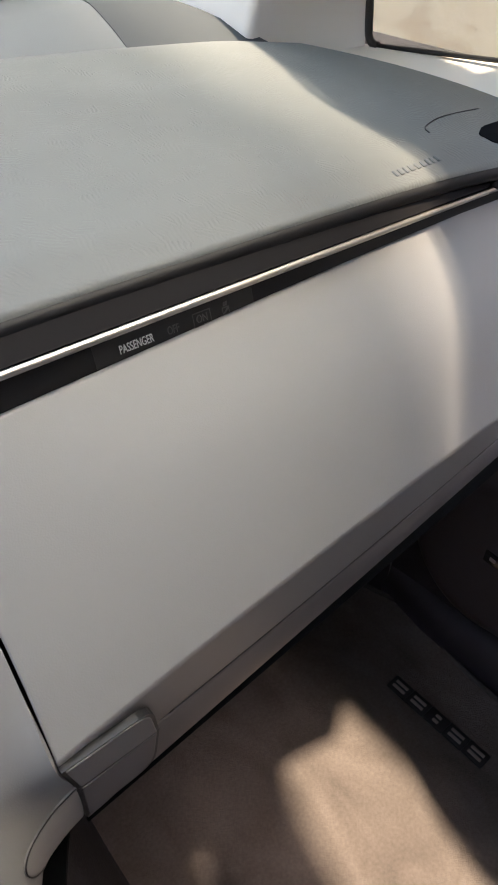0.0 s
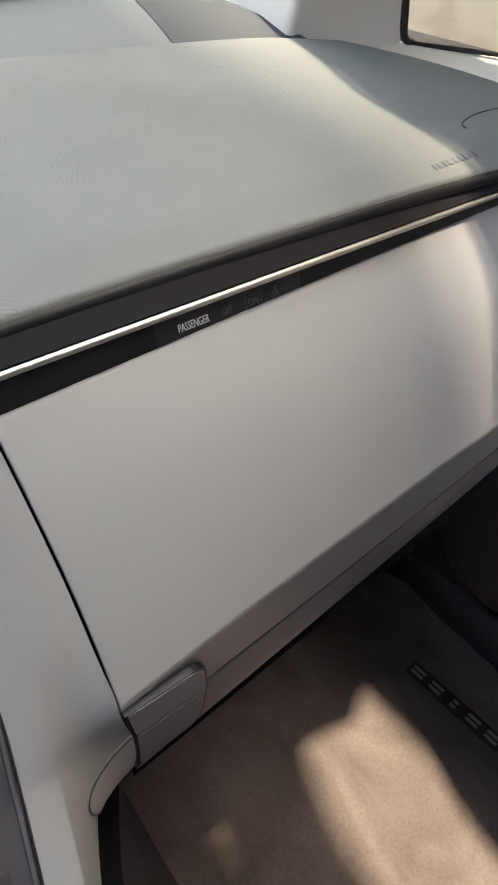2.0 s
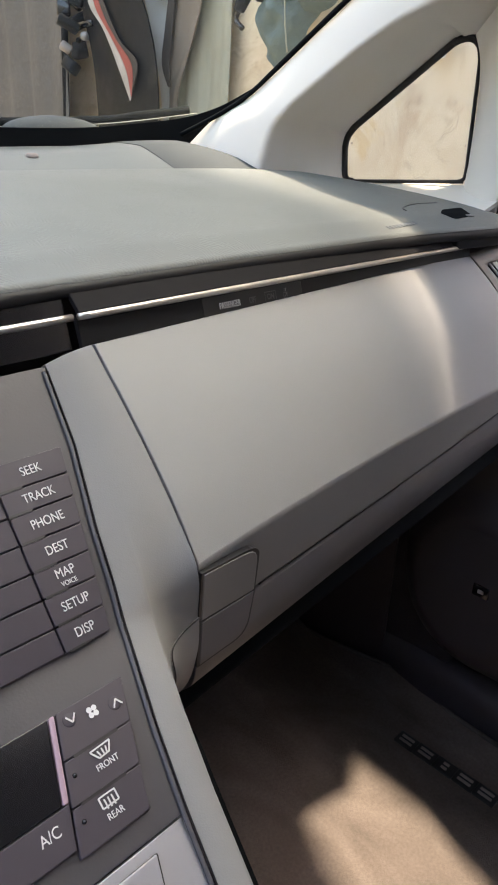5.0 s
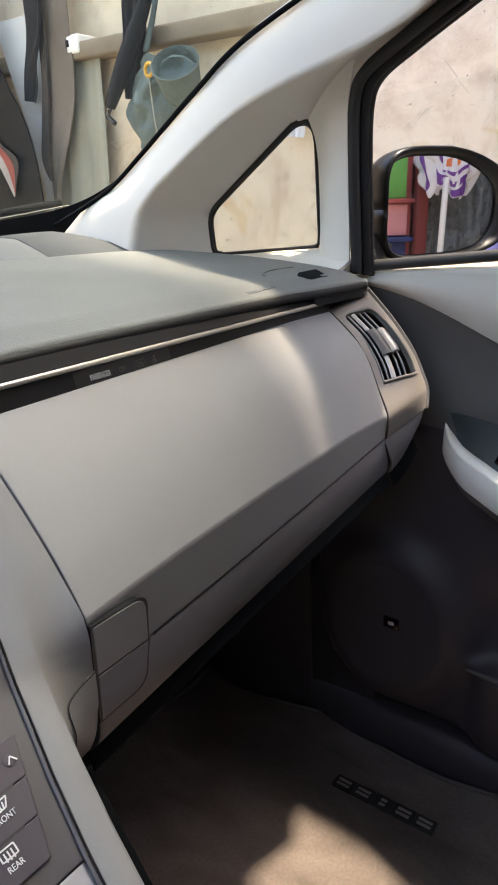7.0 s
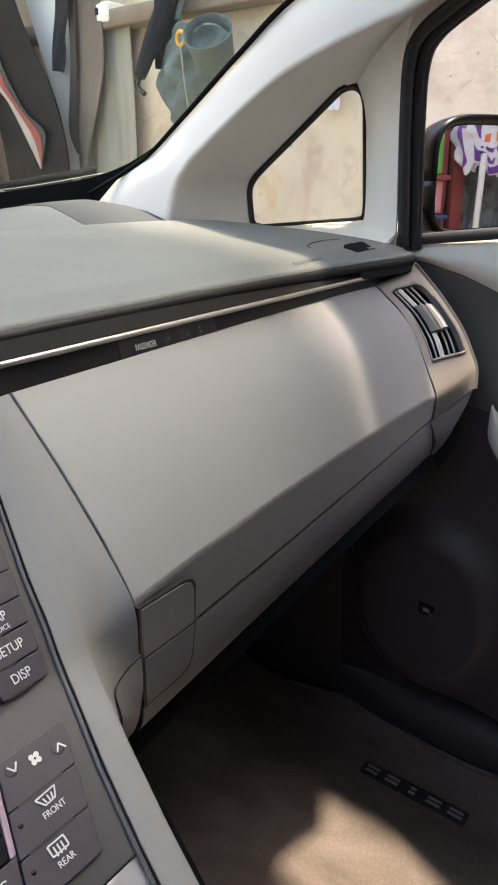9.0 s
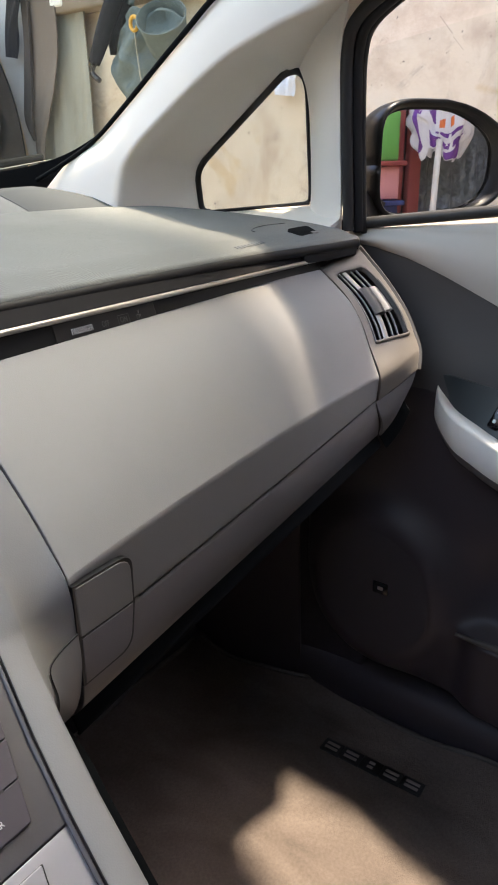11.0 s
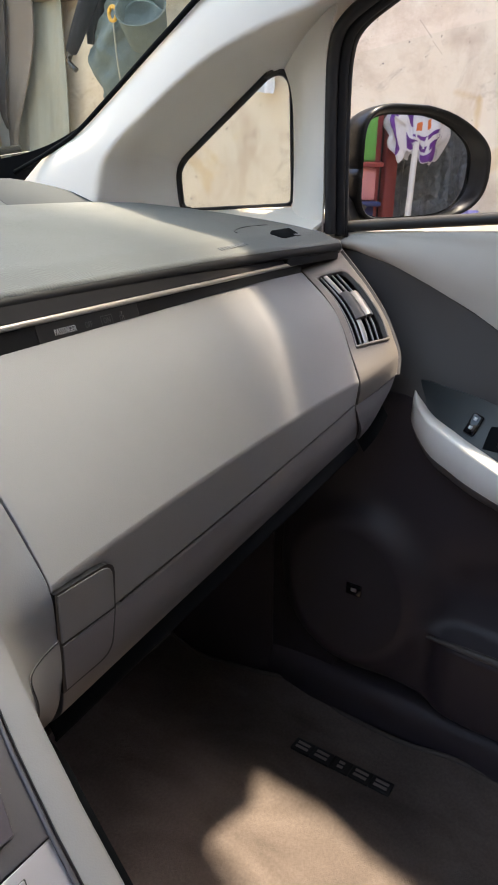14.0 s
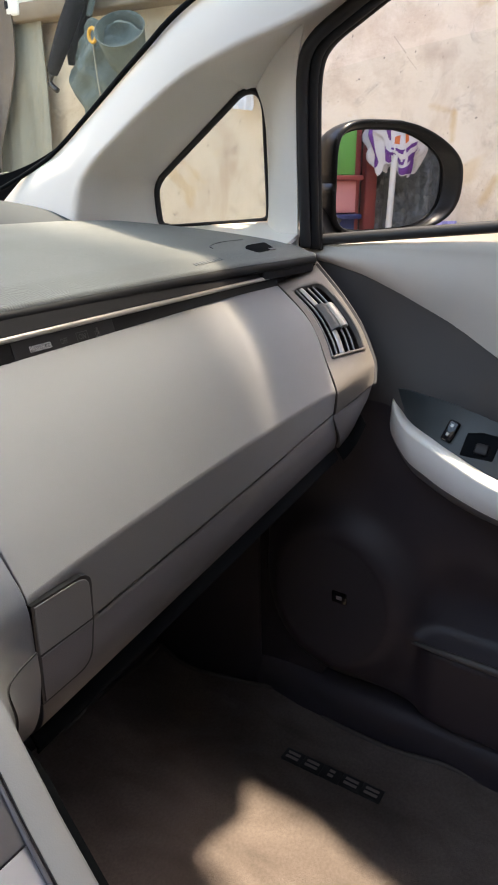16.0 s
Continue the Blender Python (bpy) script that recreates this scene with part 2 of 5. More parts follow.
def wall_material():
    """Old plaster: beige with grey bloom, brown stains, fine cracks and specks."""
    m = material("stained_wall_plaster", (0.69, 0.55, 0.42), 0.92, spec=0.15, grain=((9, 0.35, 0.02, "noise"), (120, 0.25, 0.003, "noise")))
    n, l = m.node_tree.nodes, m.node_tree.links
    b = n["Principled BSDF"]
    co = n.new("ShaderNodeTexCoord")

    def tex(scale, detail=6.0, rough=0.6, dist=0.0):
        t = n.new("ShaderNodeTexNoise")
        t.inputs["Scale"].default_value, t.inputs["Detail"].default_value = scale, detail
        t.inputs["Roughness"].default_value, t.inputs["Distortion"].default_value = rough, dist
        l.new(co.outputs["Object"], t.inputs["Vector"])
        return t.outputs["Fac"]

    def ramp(fac, lo, hi):
        r = n.new("ShaderNodeMapRange")
        r.inputs[1].default_value, r.inputs[2].default_value = lo, hi
        l.new(fac, r.inputs[0])
        return r.outputs[0]

    def over(base, fac, color, amount):
        s = n.new("ShaderNodeMath")
        s.operation = "MULTIPLY"
        s.inputs[1].default_value = amount
        l.new(fac, s.inputs[0])
        x = n.new("ShaderNodeMix")
        x.data_type = "RGBA"
        l.new(s.outputs[0], x.inputs[0])
        if isinstance(base, tuple):
            x.inputs[6].default_value = (*base, 1)
        else:
            l.new(base, x.inputs[6])
        x.inputs[7].default_value = (*color, 1)
        return x.outputs[2]

    c = over((0.63, 0.51, 0.365), ramp(tex(2.2, 4), 0.35, 0.65), (0.62, 0.535, 0.41), 1.0)
    c = over(c, ramp(tex(4.5, 7, 0.65, 0.6), 0.50, 0.66), (0.45, 0.34, 0.24), 0.75)
    c = over(c, ramp(tex(11, 6, 0.7, 1.2), 0.57, 0.72), (0.32, 0.26, 0.21), 0.6)
    c = over(c, ramp(tex(3.1, 3, 0.5, 2.0), 0.64, 0.70), (0.50, 0.33, 0.14), 0.45)
    c = over(c, ramp(tex(6.3, 8, 0.75, 0.3), 0.50, 0.70), (0.42, 0.31, 0.22), 0.55)
    c = over(c, ramp(tex(70, 2), 0.70, 0.76), (0.16, 0.14, 0.12), 0.8)
    v = n.new("ShaderNodeTexVoronoi")
    v.feature = "DISTANCE_TO_EDGE"
    v.inputs["Scale"].default_value = 3.4
    wob = n.new("ShaderNodeMix")
    wob.data_type = "VECTOR"
    wob.inputs[0].default_value = 0.12
    nz = n.new("ShaderNodeTexNoise")
    nz.inputs["Scale"].default_value, nz.inputs["Detail"].default_value = 9, 5
    l.new(co.outputs["Object"], nz.inputs["Vector"])
    l.new(co.outputs["Object"], wob.inputs[4])
    l.new(nz.outputs["Color"], wob.inputs[5])
    l.new(wob.outputs[1], v.inputs["Vector"])
    thin = ramp(v.outputs["Distance"], 0.004, 0.001)
    mask = ramp(tex(3.7, 3), 0.60, 0.66)
    both = n.new("ShaderNodeMath")
    both.operation = "MULTIPLY"
    l.new(thin, both.inputs[0])
    l.new(mask, both.inputs[1])
    c = over(c, both.outputs[0], (0.24, 0.19, 0.15), 0.6)
    def streak(base, y0, z0, y1, z1, width, color, amount):
        """A stain along a line on the wall, with ragged edges."""
        def vm(op, a, bb=None, const=None):
            q = n.new("ShaderNodeVectorMath")
            q.operation = op
            l.new(a, q.inputs[0])
            if bb is not None:
                l.new(bb, q.inputs[1])
            if const is not None:
                q.inputs[1].default_value = const
            return q

        d = Vector((0, y1 - y0, z1 - z0))
        flat = vm("MULTIPLY", co.outputs["Object"], const=(0, 1, 1)).outputs[0]
        rel = vm("SUBTRACT", flat, const=(0, y0, z0)).outputs[0]
        along = vm("DOT_PRODUCT", rel, const=tuple(d / d.length_squared)).outputs["Value"]
        cl = n.new("ShaderNodeClamp")
        l.new(along, cl.inputs[0])
        onto = n.new("ShaderNodeVectorMath")
        onto.operation = "SCALE"
        onto.inputs[0].default_value = tuple(d)
        l.new(cl.outputs[0], onto.inputs["Scale"])
        off = vm("LENGTH", vm("SUBTRACT", rel, onto.outputs[0]).outputs[0]).outputs["Value"]
        rag = n.new("ShaderNodeMath")
        rag.operation = "MULTIPLY_ADD"
        l.new(tex(38, 4), rag.inputs[0])
        rag.inputs[1].default_value = width * 1.6
        l.new(off, rag.inputs[2])
        return over(base, ramp(rag.outputs[0], width * 1.9, width * 0.9), color, amount)

    ochre = (0.46, 0.29, 0.11)
    c = streak(c, 0.205, 0.862, 0.160, 0.850, 0.010, ochre, 0.35)
    c = streak(c, 0.156, 0.850, 0.156, 0.795, 0.009, ochre, 0.55)
    c = streak(c, 0.055, 0.718, 0.080, 0.672, 0.013, ochre, 0.5)
    c = streak(c, 0.300, 0.998, 0.272, 0.966, 0.0018, (0.26, 0.20, 0.16), 0.5)
    c = streak(c, 0.268, 0.958, 0.246, 0.934, 0.0014, (0.26, 0.20, 0.16), 0.4)
    c = streak(c, 0.215, 0.960, 0.185, 0.955, 0.030, (0.40, 0.29, 0.21), 0.6)
    l.new(c, b.inputs["Base Color"])
    return m


WALL = wall_material()
GLASS = glass_material("window_glass", (0.93, 0.95, 0.94))
SCREENGLASS = glass_material("windscreen_glass", (0.90, 0.94, 0.79), 1.08, 0.013)
QUARTERGLASS = glass_material("quarter_glass", (0.91, 0.94, 0.90), 1.2, 0.02)
MIRROR = material("mirror_silver", (0.72, 0.72, 0.73), 0.015, metal=1.0)


# ---- building helpers ----
def thing(name, at, label="", category="", group="", kind=""):
    """An Empty at the base of a thing; its parts are built in world coordinates."""
    ob = new(name)
    ob.location = at
    ob.empty_display_size = 0.03
    return tagged(ob, label, category, group, kind)


def settle(ob, parent):
    """Hangs ob, built in world coordinates, under a thing or under one of its parts."""
    if parent:
        ob.parent = parent
        if not parent.parent:
            ob.matrix_parent_inverse = Matrix.Translation(-parent.location)
    return ob


def part(name, bm, mat, parent=None, label="", smooth=True):
    """Links a bmesh as one mesh object under a thing or a part."""
    me = bpy.data.meshes.new(name)
    bmesh.ops.recalc_face_normals(bm, faces=bm.faces)
    bm.to_mesh(me)
    bm.free()
    for p in me.polygons:
        p.use_smooth = smooth
    me.materials.append(mat)
    ob = settle(new(name, me), parent)
    if label:
        ob["label"] = label
    return ob


def spline(ctrl, t):
    """A smooth curve through control points; t from 0 to 1."""
    ctrl = [Vector(c) for c in ctrl]
    n = len(ctrl) - 1
    s = min(max(t, 0.0), 1.0) * n
    i = min(int(s), n - 1)
    f = s - i
    p0, p1, p2, p3 = ctrl[max(i - 1, 0)], ctrl[i], ctrl[i + 1], ctrl[min(i + 2, n)]
    return 0.5 * (2 * p1 + (p2 - p0) * f + (2 * p0 - 5 * p1 + 4 * p2 - p3) * f * f + (3 * p1 - p0 - 3 * p2 + p3) * f**3)


def thicken(bm, under, over=0.0):
    """Gives a sheet its thickness below and above its faces; the rim stays flat, the faces smooth."""
    bm.normal_update()
    faces, rim = list(bm.faces), [e for e in bm.edges if len(e.link_faces) == 1]
    low = {v: bm.verts.new(v.co - v.normal * under) for v in list(bm.verts)}
    for f in faces:
        f.smooth = True
        bm.faces.new([low[v] for v in reversed(f.verts)]).smooth = True
    for e in rim:
        loop = e.link_loops[0]
        a, b = loop.vert, loop.link_loop_next.vert
        bm.faces.new((b, a, low[a], low[b])).smooth = False
    if over:
        for v in low:
            v.co += v.normal * over


def sheet(name, fn, nu, nv, mat, parent=None, thick=0.0025, label="", toward=None, bevel=0.0):
    """A shell over fn(u, v), given a thickness on the side away from the point toward."""
    bm = bmesh.new()
    us = [0.0, 0.003] + [i / nu for i in range(1, nu)] + [0.997, 1.0] if thick else [i / nu for i in range(nu + 1)]
    vs = [0.0, 0.003] + [j / nv for j in range(1, nv)] + [0.997, 1.0] if thick else [j / nv for j in range(nv + 1)]
    rows = [[bm.verts.new(fn(u, v)) for v in vs] for u in us]
    nu, nv = len(us) - 1, len(vs) - 1
    for i in range(nu):
        for j in range(nv):
            bm.faces.new((rows[i][j], rows[i + 1][j], rows[i + 1][j + 1], rows[i][j + 1]))
    bm.normal_update()
    toward = Vector(toward or (0.0, -0.35, 0.8))
    mid = rows[nu // 2][nv // 2]
    side = 1 if mid.normal.dot(toward - mid.co) > 0 else -1
    if side < 0:
        bmesh.ops.reverse_faces(bm, faces=bm.faces)
    for f in bm.faces:
        f.smooth = True
    if thick:
        thicken(bm, thick)
    me = bpy.data.meshes.new(name)
    bm.to_mesh(me)
    bm.free()
    me.materials.append(mat)
    ob = settle(new(name, me), parent)
    if bevel:
        be = ob.modifiers.new("edge", "BEVEL")
        be.width, be.segments, be.limit_method, be.angle_limit = bevel, 3, "ANGLE", radians(50)
    if label:
        ob["label"] = label
    return ob


def block(bm, center, size, bevel=0.0, turn=None, segs=2):
    """Adds a rounded block to bm. turn: a 3x3 or 4x4 matrix."""
    made = bmesh.ops.create_cube(bm, size=1.0)["verts"]
    m = Matrix.Translation(center) @ (turn.to_4x4() if turn else Matrix.Identity(4)) @ Matrix.Diagonal((*size, 1))
    bmesh.ops.transform(bm, matrix=m, verts=made)
    if bevel:
        edges = list({e for v in made for e in v.link_edges})
        bmesh.ops.bevel(bm, geom=edges, offset=bevel, segments=segs, affect="EDGES", profile=0.5)


def boxpart(name, center, size, mat, parent=None, bevel=0.002, turn=None, label=""):
    bm = bmesh.new()
    block(bm, Vector(center), size, bevel, turn)
    return part(name, bm, mat, parent, label)


def tube(name, ctrl, radius, mat, parent=None, n=24, sides=8, label="", flat=1.0, closed=False):
    """A rod along a smooth curve. radius: a number or a function of t."""
    bm = bmesh.new()
    pts = [spline(ctrl, i / n) for i in range(n + 1)]
    rings = []
    for i, p in enumerate(pts):
        d = (pts[min(i + 1, n)] - pts[max(i - 1, 0)]).normalized()
        a = d.cross(Vector((0, 0, 1)))
        a = a.normalized() if a.length > 1e-4 else Vector((1, 0, 0))
        b = a.cross(d)
        r = radius(i / n) if callable(radius) else radius
        rings.append([bm.verts.new(p + r * (math.cos(k * math.tau / sides) * a + flat * math.sin(k * math.tau / sides) * b)) for k in range(sides)])
    for i in range(n):
        for k in range(sides):
            bm.faces.new((rings[i][k], rings[i][(k + 1) % sides], rings[i + 1][(k + 1) % sides], rings[i + 1][k]))
    bm.faces.new(rings[0])
    bm.faces.new(rings[-1])
    return part(name, bm, mat, parent, label)


def plate(name, outline, depth, mat, parent=None, label="", bevel=0.0, hole=None):
    """A flat plate from an outline of 3D points, depth: a vector. hole: an inner outline with as many points."""
    bm = bmesh.new()
    d = Vector(depth)
    a = [bm.verts.new(p) for p in outline]
    b = [bm.verts.new(Vector(p) + d) for p in outline]
    n = len(outline)
    for i in range(n):
        bm.faces.new((a[i], a[(i + 1) % n], b[(i + 1) % n], b[i]))
    if hole:
        c = [bm.verts.new(p) for p in hole]
        e = [bm.verts.new(Vector(p) + d) for p in hole]
        for i in range(n):
            j = (i + 1) % n
            bm.faces.new((a[i], a[j], c[j], c[i]))
            bm.faces.new((b[i], b[j], e[j], e[i]))
            bm.faces.new((c[i], c[j], e[j], e[i]))
    else:
        bm.faces.new(a)
        bm.faces.new(b)
    if bevel:
        bmesh.ops.recalc_face_normals(bm, faces=bm.faces)
        es = [x for x in bm.edges if len(x.link_faces) == 2 and x.calc_face_angle(0) > 0.9]
        bmesh.ops.bevel(bm, geom=es, offset=bevel, segments=2, affect="EDGES", profile=0.5)
    return part(name, bm, mat, parent, label, smooth=False)


def rounded(points, r, n=5):
    """The outline with its corners rounded."""
    out = []
    pts = [Vector(p) for p in points]
    for i, p in enumerate(pts):
        a, b = pts[i - 1], pts[(i + 1) % len(pts)]
        ra = min(r, 0.45 * (a - p).length)
        rb = min(r, 0.45 * (b - p).length)
        p0, p2 = p + (a - p).normalized() * ra, p + (b - p).normalized() * rb
        for k in range(n + 1):
            f = k / n
            out.append((1 - f) ** 2 * p0 + 2 * f * (1 - f) * p + f * f * p2)
    return out


def lettering(name, text, at, right, up, height, mat, parent, label="", depth=0.00015, squeeze=1.0, align="CENTER"):
    """Words in the built-in font, as a thin mesh at a place, along right and up."""
    cu = bpy.data.curves.new(name, "FONT")
    cu.body, cu.size, cu.extrude, cu.align_x, cu.align_y = text, height * 1.4, depth, align, "CENTER"
    tmp = bpy.data.objects.new("tmp", cu)
    scene.collection.objects.link(tmp)
    bpy.context.view_layer.update()
    dg = bpy.context.evaluated_depsgraph_get()
    me = bpy.data.meshes.new_from_object(tmp.evaluated_get(dg))
    bpy.data.objects.remove(tmp)
    r, u = Vector(right).normalized(), Vector(up).normalized()
    w = r.cross(u)
    m = Matrix((r * squeeze, u, w)).transposed().to_4x4()
    m.translation = Vector(at)
    me.transform(m)
    me.name = name
    me.materials.clear()
    me.materials.append(mat)
    ob = settle(new(name, me), parent)
    if label:
        ob["label"] = label
    return ob


def lerp(a, b, t):
    return a + (b - a) * t


# ---- the setting ----
def ground_sheet():
    bm = bmesh.new()
    s = 400
    vs = [bm.verts.new(p) for p in ((-s, -s, -0.34), (s, -s, -0.34), (s, s, -0.34), (-s, s, -0.34))]
    bm.faces.new(vs)
    return tagged(part("ground", bm, CONCRETE, smooth=False), "grey concrete yard floor under the car", "ground", kind="structure")


ground_sheet()
tagged(boxpart("wall_east", (1.63, 0.4, 1.1), (0.12, 9.0, 2.9), WALL, bevel=0.004), "stained beige plaster wall beside the car", "wall", kind="structure")
tagged(boxpart("wall_north", (0.1, 3.3, 1.1), (2.94, 0.12, 2.9), WALL, bevel=0.004), "stained beige plaster wall ahead of the car", "wall", kind="structure")
tagged(boxpart("wall_west", (-2.6, -0.9, 0.9), (0.12, 8.4, 2.5), PLAINWALL, bevel=0.004), "plain plaster wall on the far side of the yard", "wall", kind="structure")
tagged(boxpart("wall_south", (-0.4, -5.2, 0.9), (4.3, 0.12, 2.5), PLAINWALL, bevel=0.004), "plain plaster wall behind the car", "wall", kind="structure")
# unseen slab, added so that the sun fades towards the lid's left
tagged(boxpart("canopy", (0.025, -2.4, 3.2), (2.02, 5.5, 0.08), DARKSLAB, bevel=0.004), "unseen dark slab added overhead to shade the dash", "canopy", kind="structure")
tagged(boxpart("ledge", (1.535, 1.9, 1.135), (0.07, 2.66, 0.045), LEDGESHADE, bevel=0.006), "ledge along the plaster wall, browned for its shaded edge", "ledge", kind="structure")

# the car's shell
tagged(boxpart("car_floor", (0.0, -0.62, -0.03), (1.44, 2.1, 0.05), LINER, bevel=0.005), "dark carpeted car floor", "car floor", kind="structure")


def roof_shape(u, v):
    x = lerp(-0.74, 0.66, u)
    y = lerp(-0.50, -2.0, v)
    return (x, y, 1.165 - 0.05 * (2 * u - 1) ** 2 - 0.03 * (1 - v) ** 4)


tagged(sheet("ceiling", roof_shape, 16, 10, HEADLINER, thick=0.04, toward=(0, -1, 0)), "grey fabric headliner of the car roof", "headliner", kind="structure")
# unseen block for the seat backs, pale so that it lights the dash
tagged(boxpart("rear_bulkhead", (0, -1.0, 0.555), (1.36, 0.25, 1.13), SEATCLOTH, bevel=0.03), "unseen grey seat backs, pale to throw light forward", "bulkhead", kind="structure")


def sill_shape(u, v):
    y = lerp(0.10, -1.6, u)
    x, z, _ = spline([(0.706, -0.012, 0), (0.700, 0.018, 0), (0.702, 0.045, 0), (0.712, 0.062, 0), (0.730, 0.068, 0), (0.765, 0.068, 0)], v)
    return (x + 0.012 * max(0.0, (y - 0.02) / 0.08), y, z)


tagged(sheet("side_sill", sill_shape, 20, 20, DOORLOW, thick=0.004), "dark plastic door sill trim", "sill", kind="structure")


def kick(u, v):
    y = lerp(0.088, 0.36, u)
    return (0.714 - 0.03 * u * u - 0.02 * v - 0.014 * math.sin(math.pi * min(1.0, u * 1.6)) * math.sin(math.pi * min(1.0, 0.25 + v)), y, lerp(-0.02, 0.52, v))


tagged(sheet("kick_panel", kick, 8, 8, DOORLOW, thick=0.006), "dark plastic kick panel beside the footwell", "kick panel", kind="structure")


def toe(u, v):
    x = lerp(0.0, 0.71, u)
    return (x, 0.27 + 0.20 * v**1.4 + 0.02 * math.sin(3 * u), -0.006 + 0.5 * v**1.1)


tagged(boxpart("door_jamb", (0.745, 0.16, 0.36), (0.05, 0.34, 0.62), LINER, bevel=0.004), "dark body pillar behind the kick panel", "door jamb", kind="structure")
tagged(sheet("toe_board", toe, 10, 8, LINER, thick=0.006), "dark carpeted toe board of the footwell", "toe board", kind="structure")

tagged(boxpart("driver_door", (-0.73, -0.75, 0.40), (0.08, 2.4, 0.86), DOORDARK, bevel=0.02), "dark inner side of the driver's door, window down", "door panel", kind="structure")
# windscreen


def screen(u, v):
    y = lerp(0.47, -0.52, v)
    half = 0.680 - 0.110 * v
    x = lerp(-half, half, u)
    return (x, y + 0.05 - 0.10 * (2 * u - 1) ** 2 * (1 - v), 0.775 + 0.5 * (0.36 - y) - 0.03 * (1 - (2 * u - 1) ** 2) * (1 - v))


windscreen = tagged(sheet("window_1", screen, 16, 16, SCREENGLASS, thick=0.0), "clear raked windscreen of the car", "windscreen", kind="structure")
windscreen.visible_shadow = False


# ---- dashboard ----
dash = thing("dashboard", (0.3, 0.1, 0.0), "grey dashboard with grained charcoal top pad and chrome strip", "dashboard")

# cross sections of the passenger side, in y and z, from the pad down
LEFT = [(0.1745, -0.010, 0.6290), (0.1745, -0.0395, 0.6010), (0.1742, -0.0610, 0.5795), (0.1730, -0.0822, 0.5577), (0.1710, -0.1025, 0.5335)]
RIGHT = [(0.600, 0.003, 0.6340), (0.588, -0.038, 0.6085), (0.580, -0.057, 0.590), (0.572, -0.0705, 0.5705), (0.562, -0.0880, 0.5445)]
LOW_L = [(0.1712, -0.1025, 0.5315), (0.1795, -0.0915, 0.4815)]
LOW_R = [(0.5622, -0.0880, 0.5430), (0.574, -0.0805, 0.5165)]


def crown(u):
    """The crease of the lid is arched a little."""
    return Vector((0, 0.0003, 0.0062)) * max(0.0, math.sin(math.pi * u)) ** 0.6


def lid_point(u, v):
    a = spline(LEFT, v)
    b = spline(RIGHT, v)
    p = a.lerp(b, u)
    p.y -= 0.002 * math.sin(math.pi * u) * math.sin(math.pi * min(1, v * 1.0))
    p.z += 0.001 * math.sin(math.pi * u) * math.sin(math.pi * v)
    return p + crown(u) * v ** 3


def lid_round(u, v):
    """The lid with its top edge rolled over."""
    if v < 0.08:
        f = v / 0.08
        p = lid_point(u, 0.0)
        a = (1 - f) * radians(95)
        return p + Vector((0, 0.006 * math.sin(a), -0.005 * (1 - math.cos(a))))
    return lid_point(u, (v - 0.08) / 0.92)


glove = thing("glove_box", (0.37, -0.05, 0.42), "light grey glove box with grained curved lid, shut", "glove box")


def band_point(u, v):
    a = Vector(LOW_L[0]).lerp(Vector(LOW_L[1]), v)
    b = Vector(LOW_R[0]).lerp(Vector(LOW_R[1]), v)
    p = a.lerp(b, u)
    p.y -= 0.002 * math.sin(math.pi * u) * v
    return p + crown(u) * (1 - v)


def lid_whole(u, v):
    """The lid down to its crease, then the facet under it; the foot is rolled in."""
    if v < 0.74:
        return lid_round(u, v / 0.74)
    if v < 0.96:
        return band_point(u, lerp(0.02, 0.97, (v - 0.74) / 0.22))
    f = (v - 0.96) / 0.04
    return band_point(u, 0.97) + Vector((0, 0.008 * math.sin(1.5 * f), -0.0014 * f))


sheet("lid", lid_whole, 40, 150, GREY, glove, 0.003)


def under_point(u, v):
    a = spline([(0.1795, -0.0910, 0.4800), (0.1805, -0.0915, 0.455), (0.183, -0.085, 0.432), (0.186, -0.070, 0.414)], v)
    b = spline([(0.574, -0.0800, 0.5150), (0.582, -0.0790, 0.500), (0.596, -0.0745, 0.483), (0.6095, -0.0670, 0.466)], v)
    p = a.lerp(b, u)
    p.y -= 0.002 * math.sin(math.pi * u) * (1 - v)
    return p


def under_rolled(u, v):
    if v < 0.06:
        f = 1 - v / 0.06
        return under_point(u, 0.0) + Vector((0, 0.003 * math.sin(1.5 * f), 0.0008 * f))
    return under_point(u, (v - 0.06) / 0.94)


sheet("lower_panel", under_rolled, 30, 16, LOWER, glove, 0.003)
tube("lid_gap", [band_point(k / 30, 1.0) + Vector((0, 0.0006, -0.0006)) for k in range(4, 31)], 0.0006, BLACK, glove, n=80, sides=6)


